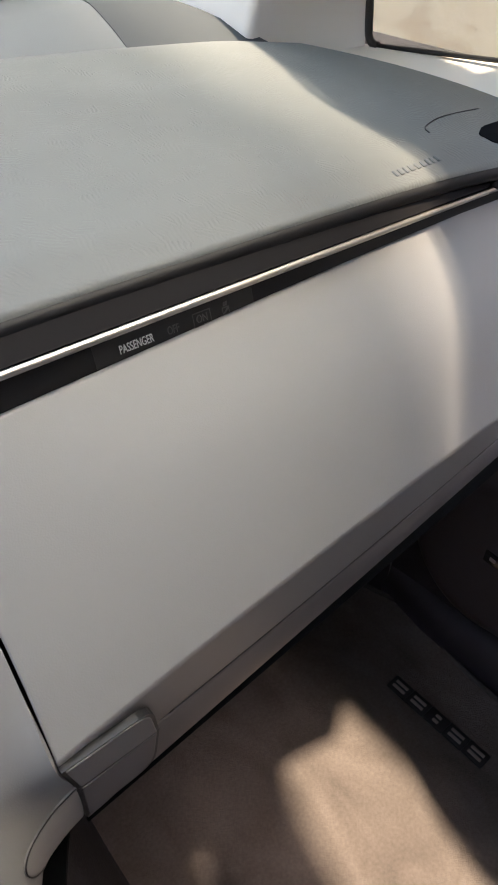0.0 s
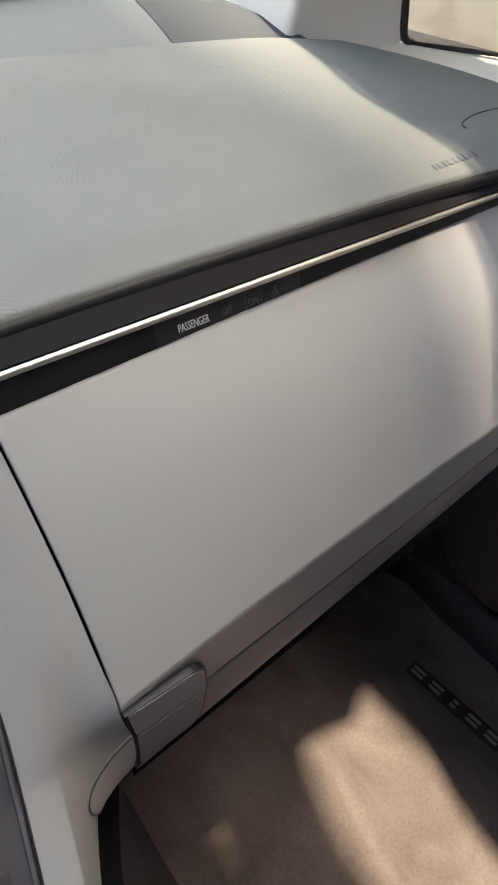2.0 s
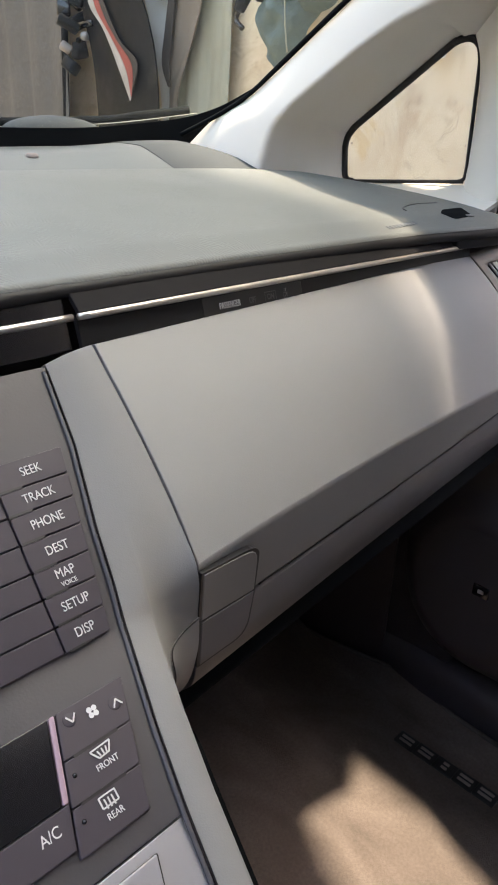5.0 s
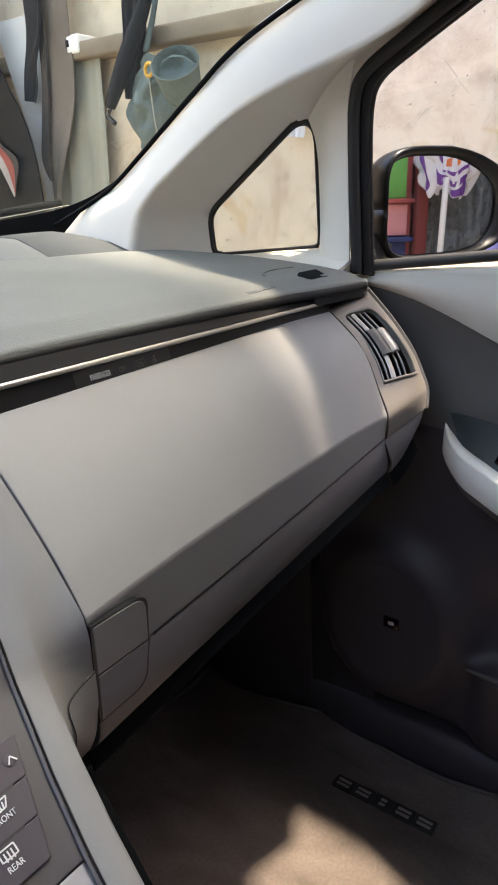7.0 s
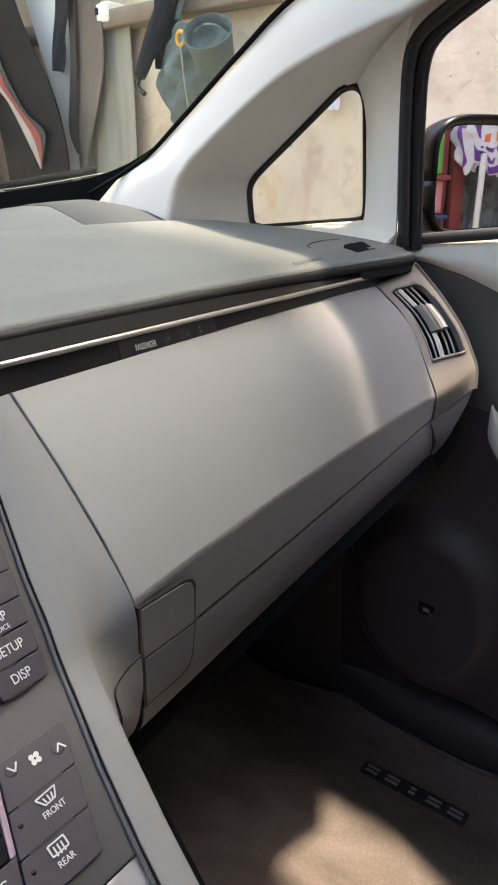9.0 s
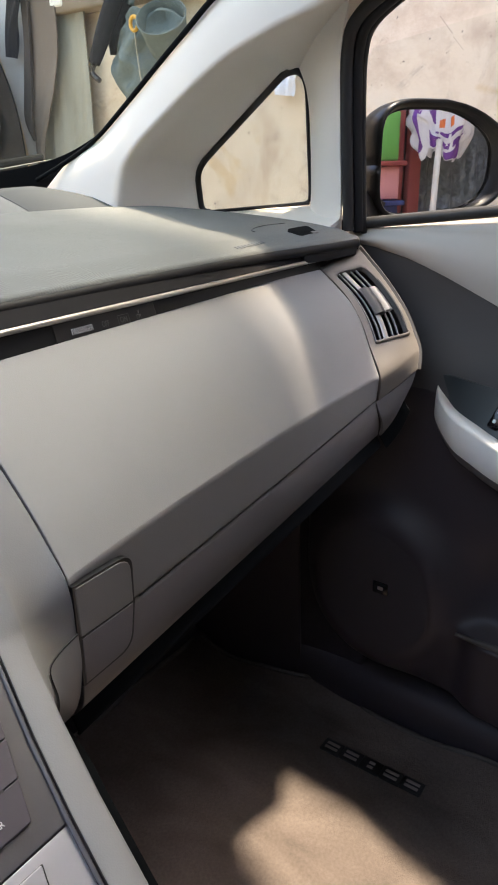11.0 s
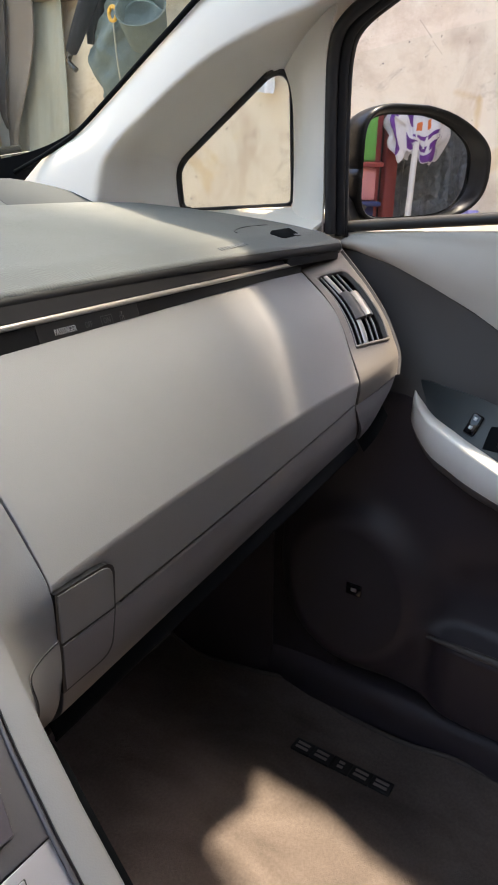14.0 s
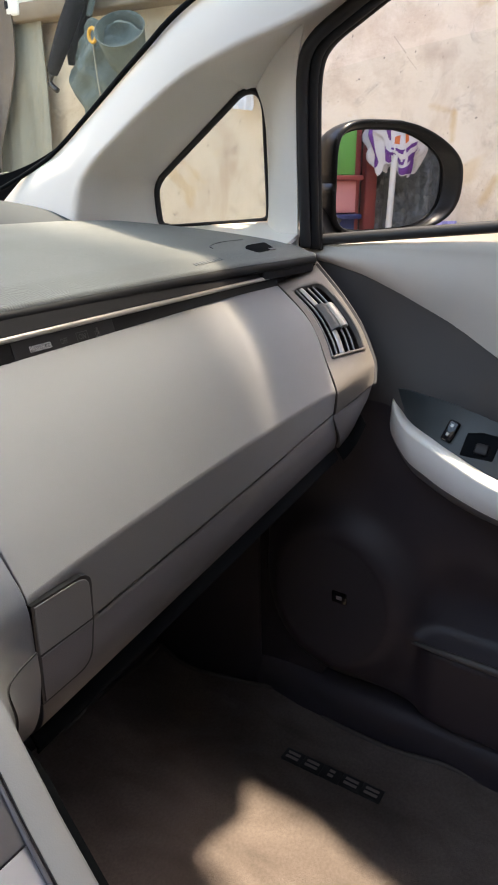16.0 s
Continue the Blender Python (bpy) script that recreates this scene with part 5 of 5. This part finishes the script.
def housing(u, v):
    a = u * math.tau + math.pi
    c, s = math.cos(a), math.sin(a)
    e = 0.40 if c < 0 else 0.75
    x = (0.107 if c < 0 else 0.124) * math.copysign(abs(c) ** e, c)
    y = (0.069 if s > 0 else 0.061) * math.copysign(abs(s) ** e, s)
    if c > 0 and s > 0:
        y -= 0.024 * c * s
    p = MR * x + Vector((0, 0, 1)) * y
    if v < 0.25:
        f = v / 0.25
        k = u * 48 + 24
        ring = mirror_outline()
        g = ring[int(k) % 48].lerp(ring[(int(k) + 1) % 48], k - int(k)) - MC
        return MC + g.lerp(p, f**0.7) + MN * (0.001 + 0.013 * math.sin(f * 1.57))
    g = (v - 0.25) / 0.75
    k = math.cos(g * math.pi / 2) ** 0.6
    return MC + p * max(k, 0.02) + MN * (0.014 - 0.085 * math.sin(g * math.pi / 2))


sheet("housing", housing, 48, 14, MIRRORBLACK, mirror, 0.002, toward=(0.86, 0.4, 0.73))
tube("arm", [(0.74, 0.045, 0.672), (0.78, 0.045, 0.682), (0.82, 0.04, 0.70)], 0.022, BLACK, mirror, n=10, sides=10)

# ---- floor mat ----
mat_thing = thing("floor_mat", (0.45, 0.0, 0.0), "worn grey-brown carpet floor mat with name plate", "floor mat")


def mat_edge(y):
    """The outer edge of the mat, which has crept up against the sill in waves."""
    return 0.698 + 0.010 * math.exp(-(((y - 0.04) / 0.05) ** 2)) - 0.008 * math.exp(-(((y - 0.23) / 0.05) ** 2)) + 0.006 * math.sin(21 * y + 1.0)


def mat_shape(u, v):
    y = lerp(-0.62, 0.282 - 0.010 * u**8, v)
    x = lerp(0.222, mat_edge(y), u)
    step = min(1.0, max(0.0, (x - 0.512) / 0.030))
    z = 0.007 * step * step * (3 - 2 * step) + 0.003 * math.sin(7 * x + 3 * y) * math.sin(5 * y)
    curl = max(0.0, u - 0.90) / 0.10
    return (x, y, z + (0.007 + 0.004 * math.sin(26 * y)) * curl**2 + 0.0015 * math.sin(55 * y + 9 * x) * curl)


sheet("carpet", mat_shape, 60, 80, CARPET, mat_thing, 0.007)
tube("binding", [mat_shape(1.0, k / 60) for k in range(61)], 0.0035, MATEDGE, mat_thing, n=120, sides=8, label="stitched mat edge")
tube("binding", [mat_shape(k / 10, 1.0) for k in range(11)], 0.0040, MATEDGE, mat_thing, n=30, sides=8, label="stitched mat edge")
LOGO0, LOGO1 = -0.012, -0.152
for k in range(5):
    y = lerp(LOGO0 - 0.012, LOGO1 + 0.016, k / 4)
    long = 0.018 if k != 2 else 0.008
    back = boxpart("plate_letter", (0.616 - 0.018 * (y + 0.08), y, 0.0090), (0.021, 0.0280, 0.004), RUBBER, mat_thing, 0.0012)
    for side in (-0.0037, 0.0037):
        boxpart("plate_mark", (0.616 - 0.018 * (y + 0.08) + side, y, 0.0112), (0.0042, long, 0.0012), DIM, back, 0.0005)


# ---- pad details ----
def pad_top(x, y):
    """The place on the pad's top over x and y."""
    u, v, d = 0.85, 0.25, 1e-3
    for _ in range(14):
        p = pad_point(u, v)
        pu, pv = (pad_point(u + d, v) - p) / d, (pad_point(u, v + d) - p) / d
        det = pu.x * pv.y - pv.x * pu.y
        ex, ey = x - p.x, y - p.y
        u = min(1.0, max(0.5, u + (ex * pv.y - pv.x * ey) / det))
        v = min(0.95, max(0.13, v + (pu.x * ey - ex * pu.y) / det))
    return Vector((x, y, pad_point(u, v).z))


def pad_turn(x, y):
    a = (pad_top(x + 0.003, y) - pad_top(x - 0.003, y)).normalized()
    b = (pad_top(x, y + 0.003) - pad_top(x, y - 0.003)).normalized()
    n = a.cross(b).normalized()
    return Matrix((a, n.cross(a), n)).transposed()


defroster = thing("side_defroster", (0.595, 0.02, 0.66), "black side defroster outlet in the dash pad", "defroster outlet")
D0 = [(0.574, 0.024), (0.586, 0.030), (0.622, 0.031), (0.608, 0.010), (0.579, 0.011)]
lip = rounded([pad_top(x, y) + Vector((0, 0, 0.0009)) for x, y in D0], 0.005, 5)
plate("well", lip, (0, 0, -0.006), FRIT, defroster)
boxpart("glossy_tab", pad_top(0.604, 0.011) + Vector((0, 0, 0.0004)), (0.008, 0.006, 0.0016), SATIN, defroster, 0.001, Matrix.Rotation(radians(-20), 3, "Z"))
tube("pad_groove", [pad_top(x, y) + Vector((0, 0, 0.0001)) for x, y in ((0.545, 0.042), (0.547, 0.047), (0.555, 0.051), (0.575, 0.054), (0.612, 0.052))], 0.0006, BLACK, dash, n=30, sides=6)
emboss = random.Random(4)
x = 0.484
while x < 0.524:
    w = emboss.choice((0.0026, 0.0034, 0.0042))
    boxpart("raised_mark", pad_top(x + w / 2, 0.0185), (w, 0.0050, 0.0012), SHELF, dash, 0.0004, pad_turn(x + w / 2, 0.0185))
    x += w + 0.0018


# ---- things outside the windscreen and behind the car ----
FABRIC = material("teal_bag_cloth", (0.085, 0.115, 0.112), 0.8, grain=((60, 0.5, 0.01, "noise"),), tint=0.25, tint_scale=14)
TARP = material("dusty_grey_sheet", (0.265, 0.255, 0.20), 0.7, grain=((6, 0.5, 0.02, "noise"),), tint=0.3, tint_scale=7)
DARKCLOTH = material("dark_cloth", (0.013, 0.013, 0.015), 0.8, spec=0.2, grain=((140, 0.5, 0.003, "noise"),), tint=0.3)
SHELLBLACK = material("scuffed_black_plastic", (0.004, 0.0045, 0.006), 0.4, spec=0.12, grain=((25, 0.3, 0.006, "noise"),), tint=0.4)
SCUFFED = material("scuffed_white_plastic", (0.28, 0.26, 0.25), 0.6, tint=0.5, tint_scale=22)
YELLOW = material("yellow_plastic", (0.55, 0.30, 0.03), 0.5, tint=0.1)
RED = material("red_paint", (0.21, 0.036, 0.03), 0.55, tint=0.5, tint_scale=18)
WHITE = material("white_paint", (0.72, 0.70, 0.66), 0.5, tint=0.1)
SHELFRED = material("dull_red_paint", (0.24, 0.045, 0.04), 0.5, tint=0.3)
PURPLE = material("purple_print", (0.14, 0.035, 0.25), 0.45, tint=0.15)
DARKCURTAIN = material("dark_grey_cloth", (0.085, 0.078, 0.074), 0.85, grain=((30, 0.5, 0.01, "noise"),), tint=0.2)
BAGWHITE = material("white_plastic_bag", (0.72, 0.71, 0.72), 0.4, grain=((40, 0.5, 0.01, "noise"),), tint=0.06)
OLDCLOTH = material("greyed_cloth", (0.54, 0.53, 0.50), 0.8, grain=((20, 0.4, 0.01, "noise"),), tint=0.1)
ORANGE = material("orange_print", (0.70, 0.17, 0.04), 0.5)
GREEN = material("green_plastic", (0.12, 0.35, 0.07), 0.5, tint=0.2)
PINK = material("pink_card", (0.60, 0.25, 0.24), 0.6, tint=0.2)
NAVY = material("navy_card", (0.03, 0.04, 0.12), 0.6, tint=0.2)
SHEETING = material("smoky_plastic_sheeting", (0.11, 0.12, 0.125), 0.3, grain=((25, 0.9, 0.03, "noise"),), tint=0.4)


def drape(name, top, bottom, mat, parent=None, folds=5, depth=0.02, thick=0.004, seed=1.0, out=(-1, 0, 0), nu=30, nv=24):
    """A hanging sheet between a top and a bottom edge (pairs of points), with folds."""
    a0, a1, b0, b1 = (Vector(p) for p in (*top, *bottom))
    o = Vector(out)

    def fn(u, v):
        p = a0.lerp(a1, u).lerp(b0.lerp(b1, u), v)
        w = math.sin(folds * math.tau * u + seed + 1.5 * v) + 0.5 * math.sin(2.3 * folds * u * math.tau + 3 * seed)
        q = 0.4 * math.sin(9 * v + seed * 2 + 4 * u)
        return p + o * depth * (w + q) * (0.35 + 0.65 * v)

    return sheet(name, fn, nu, nv, mat, parent, thick, toward=(0, -0.3, 0.8))


# tool bag with a ring on a hook
bag = thing("hanging_bag", (1.46, 1.03, 0.86), "teal cloth bag with yellow ring, hanging on the wall", "bag")


def bag_body(u, v):
    a0, a1 = Vector((1.45, 1.055, 1.080)), Vector((1.45, 0.875, 1.045))
    b0, b1 = Vector((1.45, 1.150, 0.955)), Vector((1.45, 1.050, 0.800))
    p = a0.lerp(a1, u).lerp(b0.lerp(b1, u), v)
    bulge = math.sin(math.pi * u) * math.sin(math.pi * (0.15 + 0.8 * v))
    fold = 0.008 * math.sin(14 * u + 5 * v) + 0.005 * abs(math.sin(9 * u - 7 * v)) + 0.004 * math.sin(23 * v + 3 * u)
    return p + Vector((-0.045 * bulge - fold, 0.006 * math.sin(17 * v), 0.006 * math.sin(11 * u)))


sheet("body", bag_body, 36, 36, FABRIC, bag, 0.01)
tube("ring", [Vector((1.395, 1.000 + 0.012 * math.cos(k * math.tau / 12), 1.037 + 0.015 * math.sin(k * math.tau / 12))) for k in range(13)], 0.0045, YELLOW, bag, n=36, sides=8)
tube("cord", [(1.395, 1.000, 1.022), (1.392, 0.995, 0.99), (1.388, 0.985, 0.93), (1.39, 0.975, 0.87)], 0.002, TARP, bag, n=16, sides=6)
tube("strap", [(1.45, 1.06, 1.09), (1.47, 1.05, 1.16), (1.48, 1.04, 1.22)], 0.008, FABRIC, bag, n=12, sides=6)
cup = thing("plastic_bucket", (1.46, 0.945, 1.02), "dull teal plastic bucket hanging on the wall", "bucket")


CUP_AXIS = Vector((0.66, 0.30, -0.69)).normalized()
CUP_SIDE = CUP_AXIS.cross(Vector((0, 0, 1))).normalized()
CUP_UP = CUP_SIDE.cross(CUP_AXIS)


def bucket(u, v):
    """Tipped towards the yard, so that its mouth shows."""
    a = u * math.tau
    r = lerp(0.056, 0.045, v) + 0.003 * max(0.0, 1 - v * 12)
    return Vector((1.40, 0.918, 1.046)) + CUP_AXIS * 0.085 * v + r * (CUP_SIDE * math.cos(a) + CUP_UP * math.sin(a))


def bucket_floor(u, v):
    a = u * math.tau
    return Vector((1.40, 0.918, 1.046)) + CUP_AXIS * 0.083 + 0.045 * v * (CUP_SIDE * math.cos(a) + CUP_UP * math.sin(a))


sheet("shell", bucket, 32, 12, FABRIC, cup, 0.003, toward=(1.1, 0.7, 1.4))
sheet("bottom", bucket_floor, 32, 3, FABRIC, cup, 0.0, toward=(1.1, 0.7, 1.4))
umbrella = thing("black_umbrella", (1.45, 1.2, 0.95), "folded black umbrella hanging on the wall", "umbrella")
tube("canopy", [(1.44, 1.025, 1.22), (1.43, 1.075, 1.13), (1.42, 1.12, 1.05), (1.41, 1.165, 0.965)], lambda t: 0.013 + 0.010 * math.sin(3.0 * t), DARKCLOTH, umbrella, n=20, sides=8)
tube("handle", [(1.41, 1.165, 0.965), (1.41, 1.175, 0.945), (1.41, 1.150, 0.925)], 0.007, GLOSSBLACK, umbrella, n=10, sides=8)
coat = thing("dark_coat", (1.47, 1.13, 0.95), "crumpled black coat hanging behind the bag", "coat")
drape("cloth", ((1.47, 1.15, 1.22), (1.47, 1.06, 1.22)), ((1.47, 1.16, 0.99), (1.47, 1.09, 0.98)), DARKCLOTH, coat, 2, 0.012)

tagged(drape("plastic_sheet", ((1.53, 1.53, 1.13), (1.53, 1.315, 1.13)), ((1.525, 1.58, 0.55), (1.525, 1.315, 0.55)), TARP, None, 2, 0.008, seed=2.0), "dusty translucent grey sheet hanging on the wall", "plastic sheet")
tagged(boxpart("socket_box", (1.53, 1.408, 1.152), (0.07, 0.085, 0.05), WHITE, None, 0.006), "grubby white electrical box on the wall", "electrical box")
socket_slot = boxpart("socket_slot", (1.4945, 1.410, 1.155), (0.004, 0.012, 0.018), DARKCLOTH, None, 0.001)
settle(socket_slot, bpy.data.objects["socket_box"])
BROWNCLOTH = material("dusty_brown_cloth", (0.155, 0.128, 0.105), 0.85, spec=0.1, grain=((14, 0.4, 0.012, "noise"),), tint=0.3, tint_scale=6)
BOARD = material("dark_weathered_board", (0.050, 0.042, 0.037), 0.8, spec=0.2, grain=((40, 0.5, 0.004, "noise"),), tint=0.4, tint_scale=8)


def ribbon(name, x, left, right, mat, parent=None, thick=0.008, nu=6, nv=40, wave=0.0, label="", depth=0.0):
    """A board, strap or panel that stands in the plane of the wall between two edges (y and z), bulging by depth."""

    def fn(u, v):
        p = spline([(x, *q) for q in left], v).lerp(spline([(x, *q) for q in right], v), u)
        return p + Vector((-depth * math.sin(math.pi * u) + wave * math.sin(9 * v + 7 * u) * u, 0, 0))

    return sheet(name, fn, nu, nv, mat, parent, thick, label)


tagged(ribbon("board", 1.476, [(1.53, 1.62), (1.518, 1.28), (1.515, 1.09), (1.540, 0.945), (1.556, 0.853), (1.528, 0.790)], [(1.49, 1.62), (1.485, 1.27), (1.490, 1.09), (1.508, 0.945), (1.522, 0.850), (1.520, 0.788)], BOARD), "dark weathered board with a pointed foot on the wall", "board")
tagged(ribbon("brown_cloth", 1.492, [(1.51, 1.40), (1.512, 1.06), (1.525, 0.944), (1.535, 0.84), (1.540, 0.73), (1.540, 0.45)], [(1.41, 1.40), (1.395, 1.07), (1.425, 0.93), (1.462, 0.853), (1.510, 0.74), (1.530, 0.45)], BROWNCLOTH, nu=16, wave=0.004, thick=0.004), "dusty brown cloth tapering down beside the board", "cloth")
tagged(ribbon("strap", 1.460, [(1.56, 1.5), (1.545, 1.30), (1.545, 1.19), (1.575, 1.09), (1.588, 1.018)], [(1.50, 1.5), (1.475, 1.30), (1.480, 1.18), (1.528, 1.09), (1.545, 1.012)], DARKCLOTH, wave=0.008), "black webbing strap hanging beside the board", "strap")
tagged(ribbon("white_cloth", 1.497, [(1.74, 1.25), (1.68, 1.07), (1.62, 0.90), (1.58, 0.725), (1.57, 0.45), (1.57, -0.33)], [(1.51, 1.25), (1.510, 1.07), (1.520, 0.97), (1.530, 0.839), (1.520, 0.74), (1.50, -0.33)], OLDCLOTH, nu=16, wave=0.004, thick=0.004), "pale grey cloth hanging beside the board", "cloth")
fairing = thing("bodywork_panel", (1.40, 1.65, 0.40), "black and red plastic bodywork panel stood against the wall", "bodywork panel")
FAIR_L = [(1.95, 1.40), (1.88, 1.18), (1.87, 1.06), (1.86, 0.98), (1.82, 0.87), (1.80, 0.72), (1.79, 0.40)]
FAIR_R = [(1.75, 1.40), (1.660, 1.18), (1.600, 1.06), (1.548, 0.98), (1.507, 0.87), (1.490, 0.724), (1.485, 0.40)]
ribbon("shell", 1.41, FAIR_L, FAIR_R, SHELLBLACK, fairing, 0.006, 14, 50, depth=0.012)
ST_L = [(1.90, 1.23), (1.819, 1.071), (1.790, 0.996), (1.723, 0.934), (1.648, 0.826), (1.598, 0.746)]
ST_R = [(1.82, 1.23), (1.751, 1.067), (1.700, 0.975), (1.641, 0.902), (1.562, 0.848), (1.585, 0.775)]
ribbon("stripe", 1.388, ST_L, [(lerp(a[0], b[0], 0.34), lerp(a[1], b[1], 0.34)) for a, b in zip(ST_L, ST_R)], SCUFFED, fairing, 0.003, 3, 40)
ribbon("stripe", 1.388, [(lerp(a[0], b[0], 0.36), lerp(a[1], b[1], 0.36)) for a, b in zip(ST_L, ST_R)], [(lerp(a[0], b[0], 0.70), lerp(a[1], b[1], 0.70)) for a, b in zip(ST_L, ST_R)], RED, fairing, 0.003, 3, 40, label="faded red stripe")
ribbon("stripe", 1.388, [(lerp(a[0], b[0], 0.72), lerp(a[1], b[1], 0.72)) for a, b in zip(ST_L, ST_R)], ST_R, BOARD, fairing, 0.003, 3, 40, label="dull brown stripe")
heap = thing("scrap_engine", (1.40, 1.9, 0.0), "dark scrap engine parts with bright metal bits", "scrap metal")
for k in range(34):
    rnd = random.Random(k)
    z = rnd.uniform(0.83, 1.34)
    c = (1.40 + rnd.uniform(-0.05, 0.05), 1.885 + rnd.uniform(-0.085, 0.075) * (0.6 + 0.4 * math.sin(3 * z)), z)
    turn = Euler((rnd.uniform(0, 3), rnd.uniform(0, 3), rnd.uniform(0, 3))).to_matrix()
    mt = rnd.choice((GLOSSBLACK, DARKCLOTH, SHELLBLACK, SHELLBLACK, SHELLBLACK, GLOSSBLACK, DIM, SATIN))
    if k % 3:
        boxpart("scrap", c, (rnd.uniform(0.02, 0.05), rnd.uniform(0.03, 0.08), rnd.uniform(0.02, 0.05)), mt, heap, 0.007, turn)
    else:
        d = turn @ Vector((0, 0, rnd.uniform(0.03, 0.07)))
        tube("scrap_rod", [Vector(c) - d, Vector(c), Vector(c) + d], rnd.uniform(0.006, 0.014), mt, heap, n=8, sides=10)
tube("scrap_leg", [(1.40, 1.955, 0.95), (1.40, 1.965, 0.80), (1.40, 1.985, 0.40)], 0.012, SHELLBLACK, heap, n=10, sides=8)
tagged(drape("dark_curtain", ((1.40, 2.75, 1.7), (1.40, 1.96, 1.7)), ((1.40, 2.75, -0.33), (1.40, 1.935, -0.33)), DARKCURTAIN, None, 5, 0.012, seed=2.0), "dark grey-brown cloth hung along the wall", "cloth")

VIOLET = material("violet_plastic", (0.22, 0.20, 0.42), 0.5, tint=0.15)
tagged(drape("plastic_scrap", ((1.54, 0.69, 0.93), (1.54, 0.63, 0.935)), ((1.53, 0.685, 0.872), (1.53, 0.640, 0.868)), BAGWHITE, None, 2, 0.008, seed=3.0), "crumpled white plastic scrap stuck on the wall", "plastic scrap")
tagged(drape("violet_bag", ((1.52, 0.185, 0.632), (1.52, 0.115, 0.636)), ((1.50, 0.19, 0.35), (1.50, 0.11, 0.35)), VIOLET, None, 2, 0.010, seed=1.0), "violet plastic bag hung on the wall", "plastic bag")

# what the mirror shows
rack = thing("red_shelf", (1.25, -1.0, -0.34), "red metal shelf with green and pink boxes", "shelf")
boxpart("upright", (1.252, -1.0, 0.46), (0.026, 0.03, 1.6), SHELFRED, rack, 0.003)
boxpart("upright", (1.312, -1.03, 0.46), (0.034, 0.03, 1.6), SHELFRED, rack, 0.003)
boxpart("shelf_board", (1.20, -1.0, 0.715), (0.10, 0.14, 0.012), SHELFRED, rack, 0.002)
boxpart("shelf_board", (1.20, -1.0, 0.62), (0.10, 0.14, 0.012), NAVY, rack, 0.002)
tagged(boxpart("green_box", (1.20, -1.0, 0.778), (0.07, 0.10, 0.114), GREEN, None, 0.004), "bright green plastic box on the red shelf", "box")
tagged(boxpart("pink_box", (1.205, -1.0, 0.668), (0.07, 0.10, 0.080), PINK, None, 0.004), "faded pink carton on the red shelf", "carton")
tagged(boxpart("navy_box", (1.205, -1.0, 0.567), (0.07, 0.10, 0.094), NAVY, None, 0.004), "dark blue carton low on the red shelf", "carton")
sack = thing("shopping_bag", (1.345, -0.95, 0.72), "crumpled white and purple plastic shopping bag on a pole", "plastic bag")


def sack_shape(u, v):
    a = u * math.tau
    r = 0.075 * (0.55 + 0.45 * math.sin(math.pi * min(1, 0.25 + 0.7 * v))) * (1 + 0.16 * math.sin(5 * a + 2 * v) + 0.10 * math.sin(9 * a - 5 * v) + 0.07 * math.sin(17 * a + 11 * v) + 0.06 * math.sin(13 * v - 4 * a))
    return (1.345 + r * math.cos(a) * 1.05, -0.95 + 0.6 * r * math.sin(a), lerp(0.880, 0.735, v) + 0.012 * math.sin(4 * a + 6 * v) + 0.008 * v * math.sin(3 * a + 1.0) + 0.006 * v * math.sin(11 * a))


sheet("film", sack_shape, 96, 36, BAGWHITE, sack, 0.001, toward=(1.345, -0.5, 0.8))


def sack_print(u0, u1, v0, v1):
    def fn(u, v):
        p = Vector(sack_shape(lerp(u0, u1, u), lerp(v0, v1, v)))
        return p + (p - Vector((1.345, -0.95, p.z))).normalized() * 0.002

    return fn


for nm, mt, box in (("purple print", PURPLE, (0.41, 0.46, 0.25, 0.9)), ("purple print", PURPLE, (0.14, 0.33, 0.60, 0.65)), ("purple print", PURPLE, (0.30, 0.37, 0.74, 0.98)), ("purple print", PURPLE, (0.33, 0.37, 0.25, 0.45)), ("purple print", PURPLE, (0.13, 0.20, 0.80, 0.96)), ("purple print", PURPLE, (0.10, 0.30, 0.72, 0.80)), ("purple print", PURPLE, (0.37, 0.44, 0.05, 0.35)), ("purple print", PURPLE, (0.20, 0.26, 0.84, 0.98)), ("orange print", ORANGE, (0.17, 0.20, 0.44, 0.54)), ("orange print", ORANGE, (0.230, 0.248, 0.44, 0.54)), ("orange print", ORANGE, (0.275, 0.305, 0.44, 0.54))):
    sheet("print", sack_print(*box), 10, 10, mt, sack, 0.0006, nm, toward=(1.345, -0.5, 0.8))
tagged(tube("white_pole", [(1.315, -0.92, -0.34), (1.318, -0.92, 0.3), (1.326, -0.92, 0.70), (1.330, -0.92, 0.77)], 0.008, WHITE, None, n=16, sides=10), "slim white pole leaning behind the car", "pole")
tagged(drape("dark_sheeting", ((1.27, -1.06, 1.0), (1.57, -1.04, 1.0)), ((1.27, -1.06, -0.33), (1.57, -1.04, -0.33)), SHEETING, None, 4, 0.022, out=(0, 1, 0)), "smoky dark plastic sheeting hung behind the shelf", "plastic sheeting")
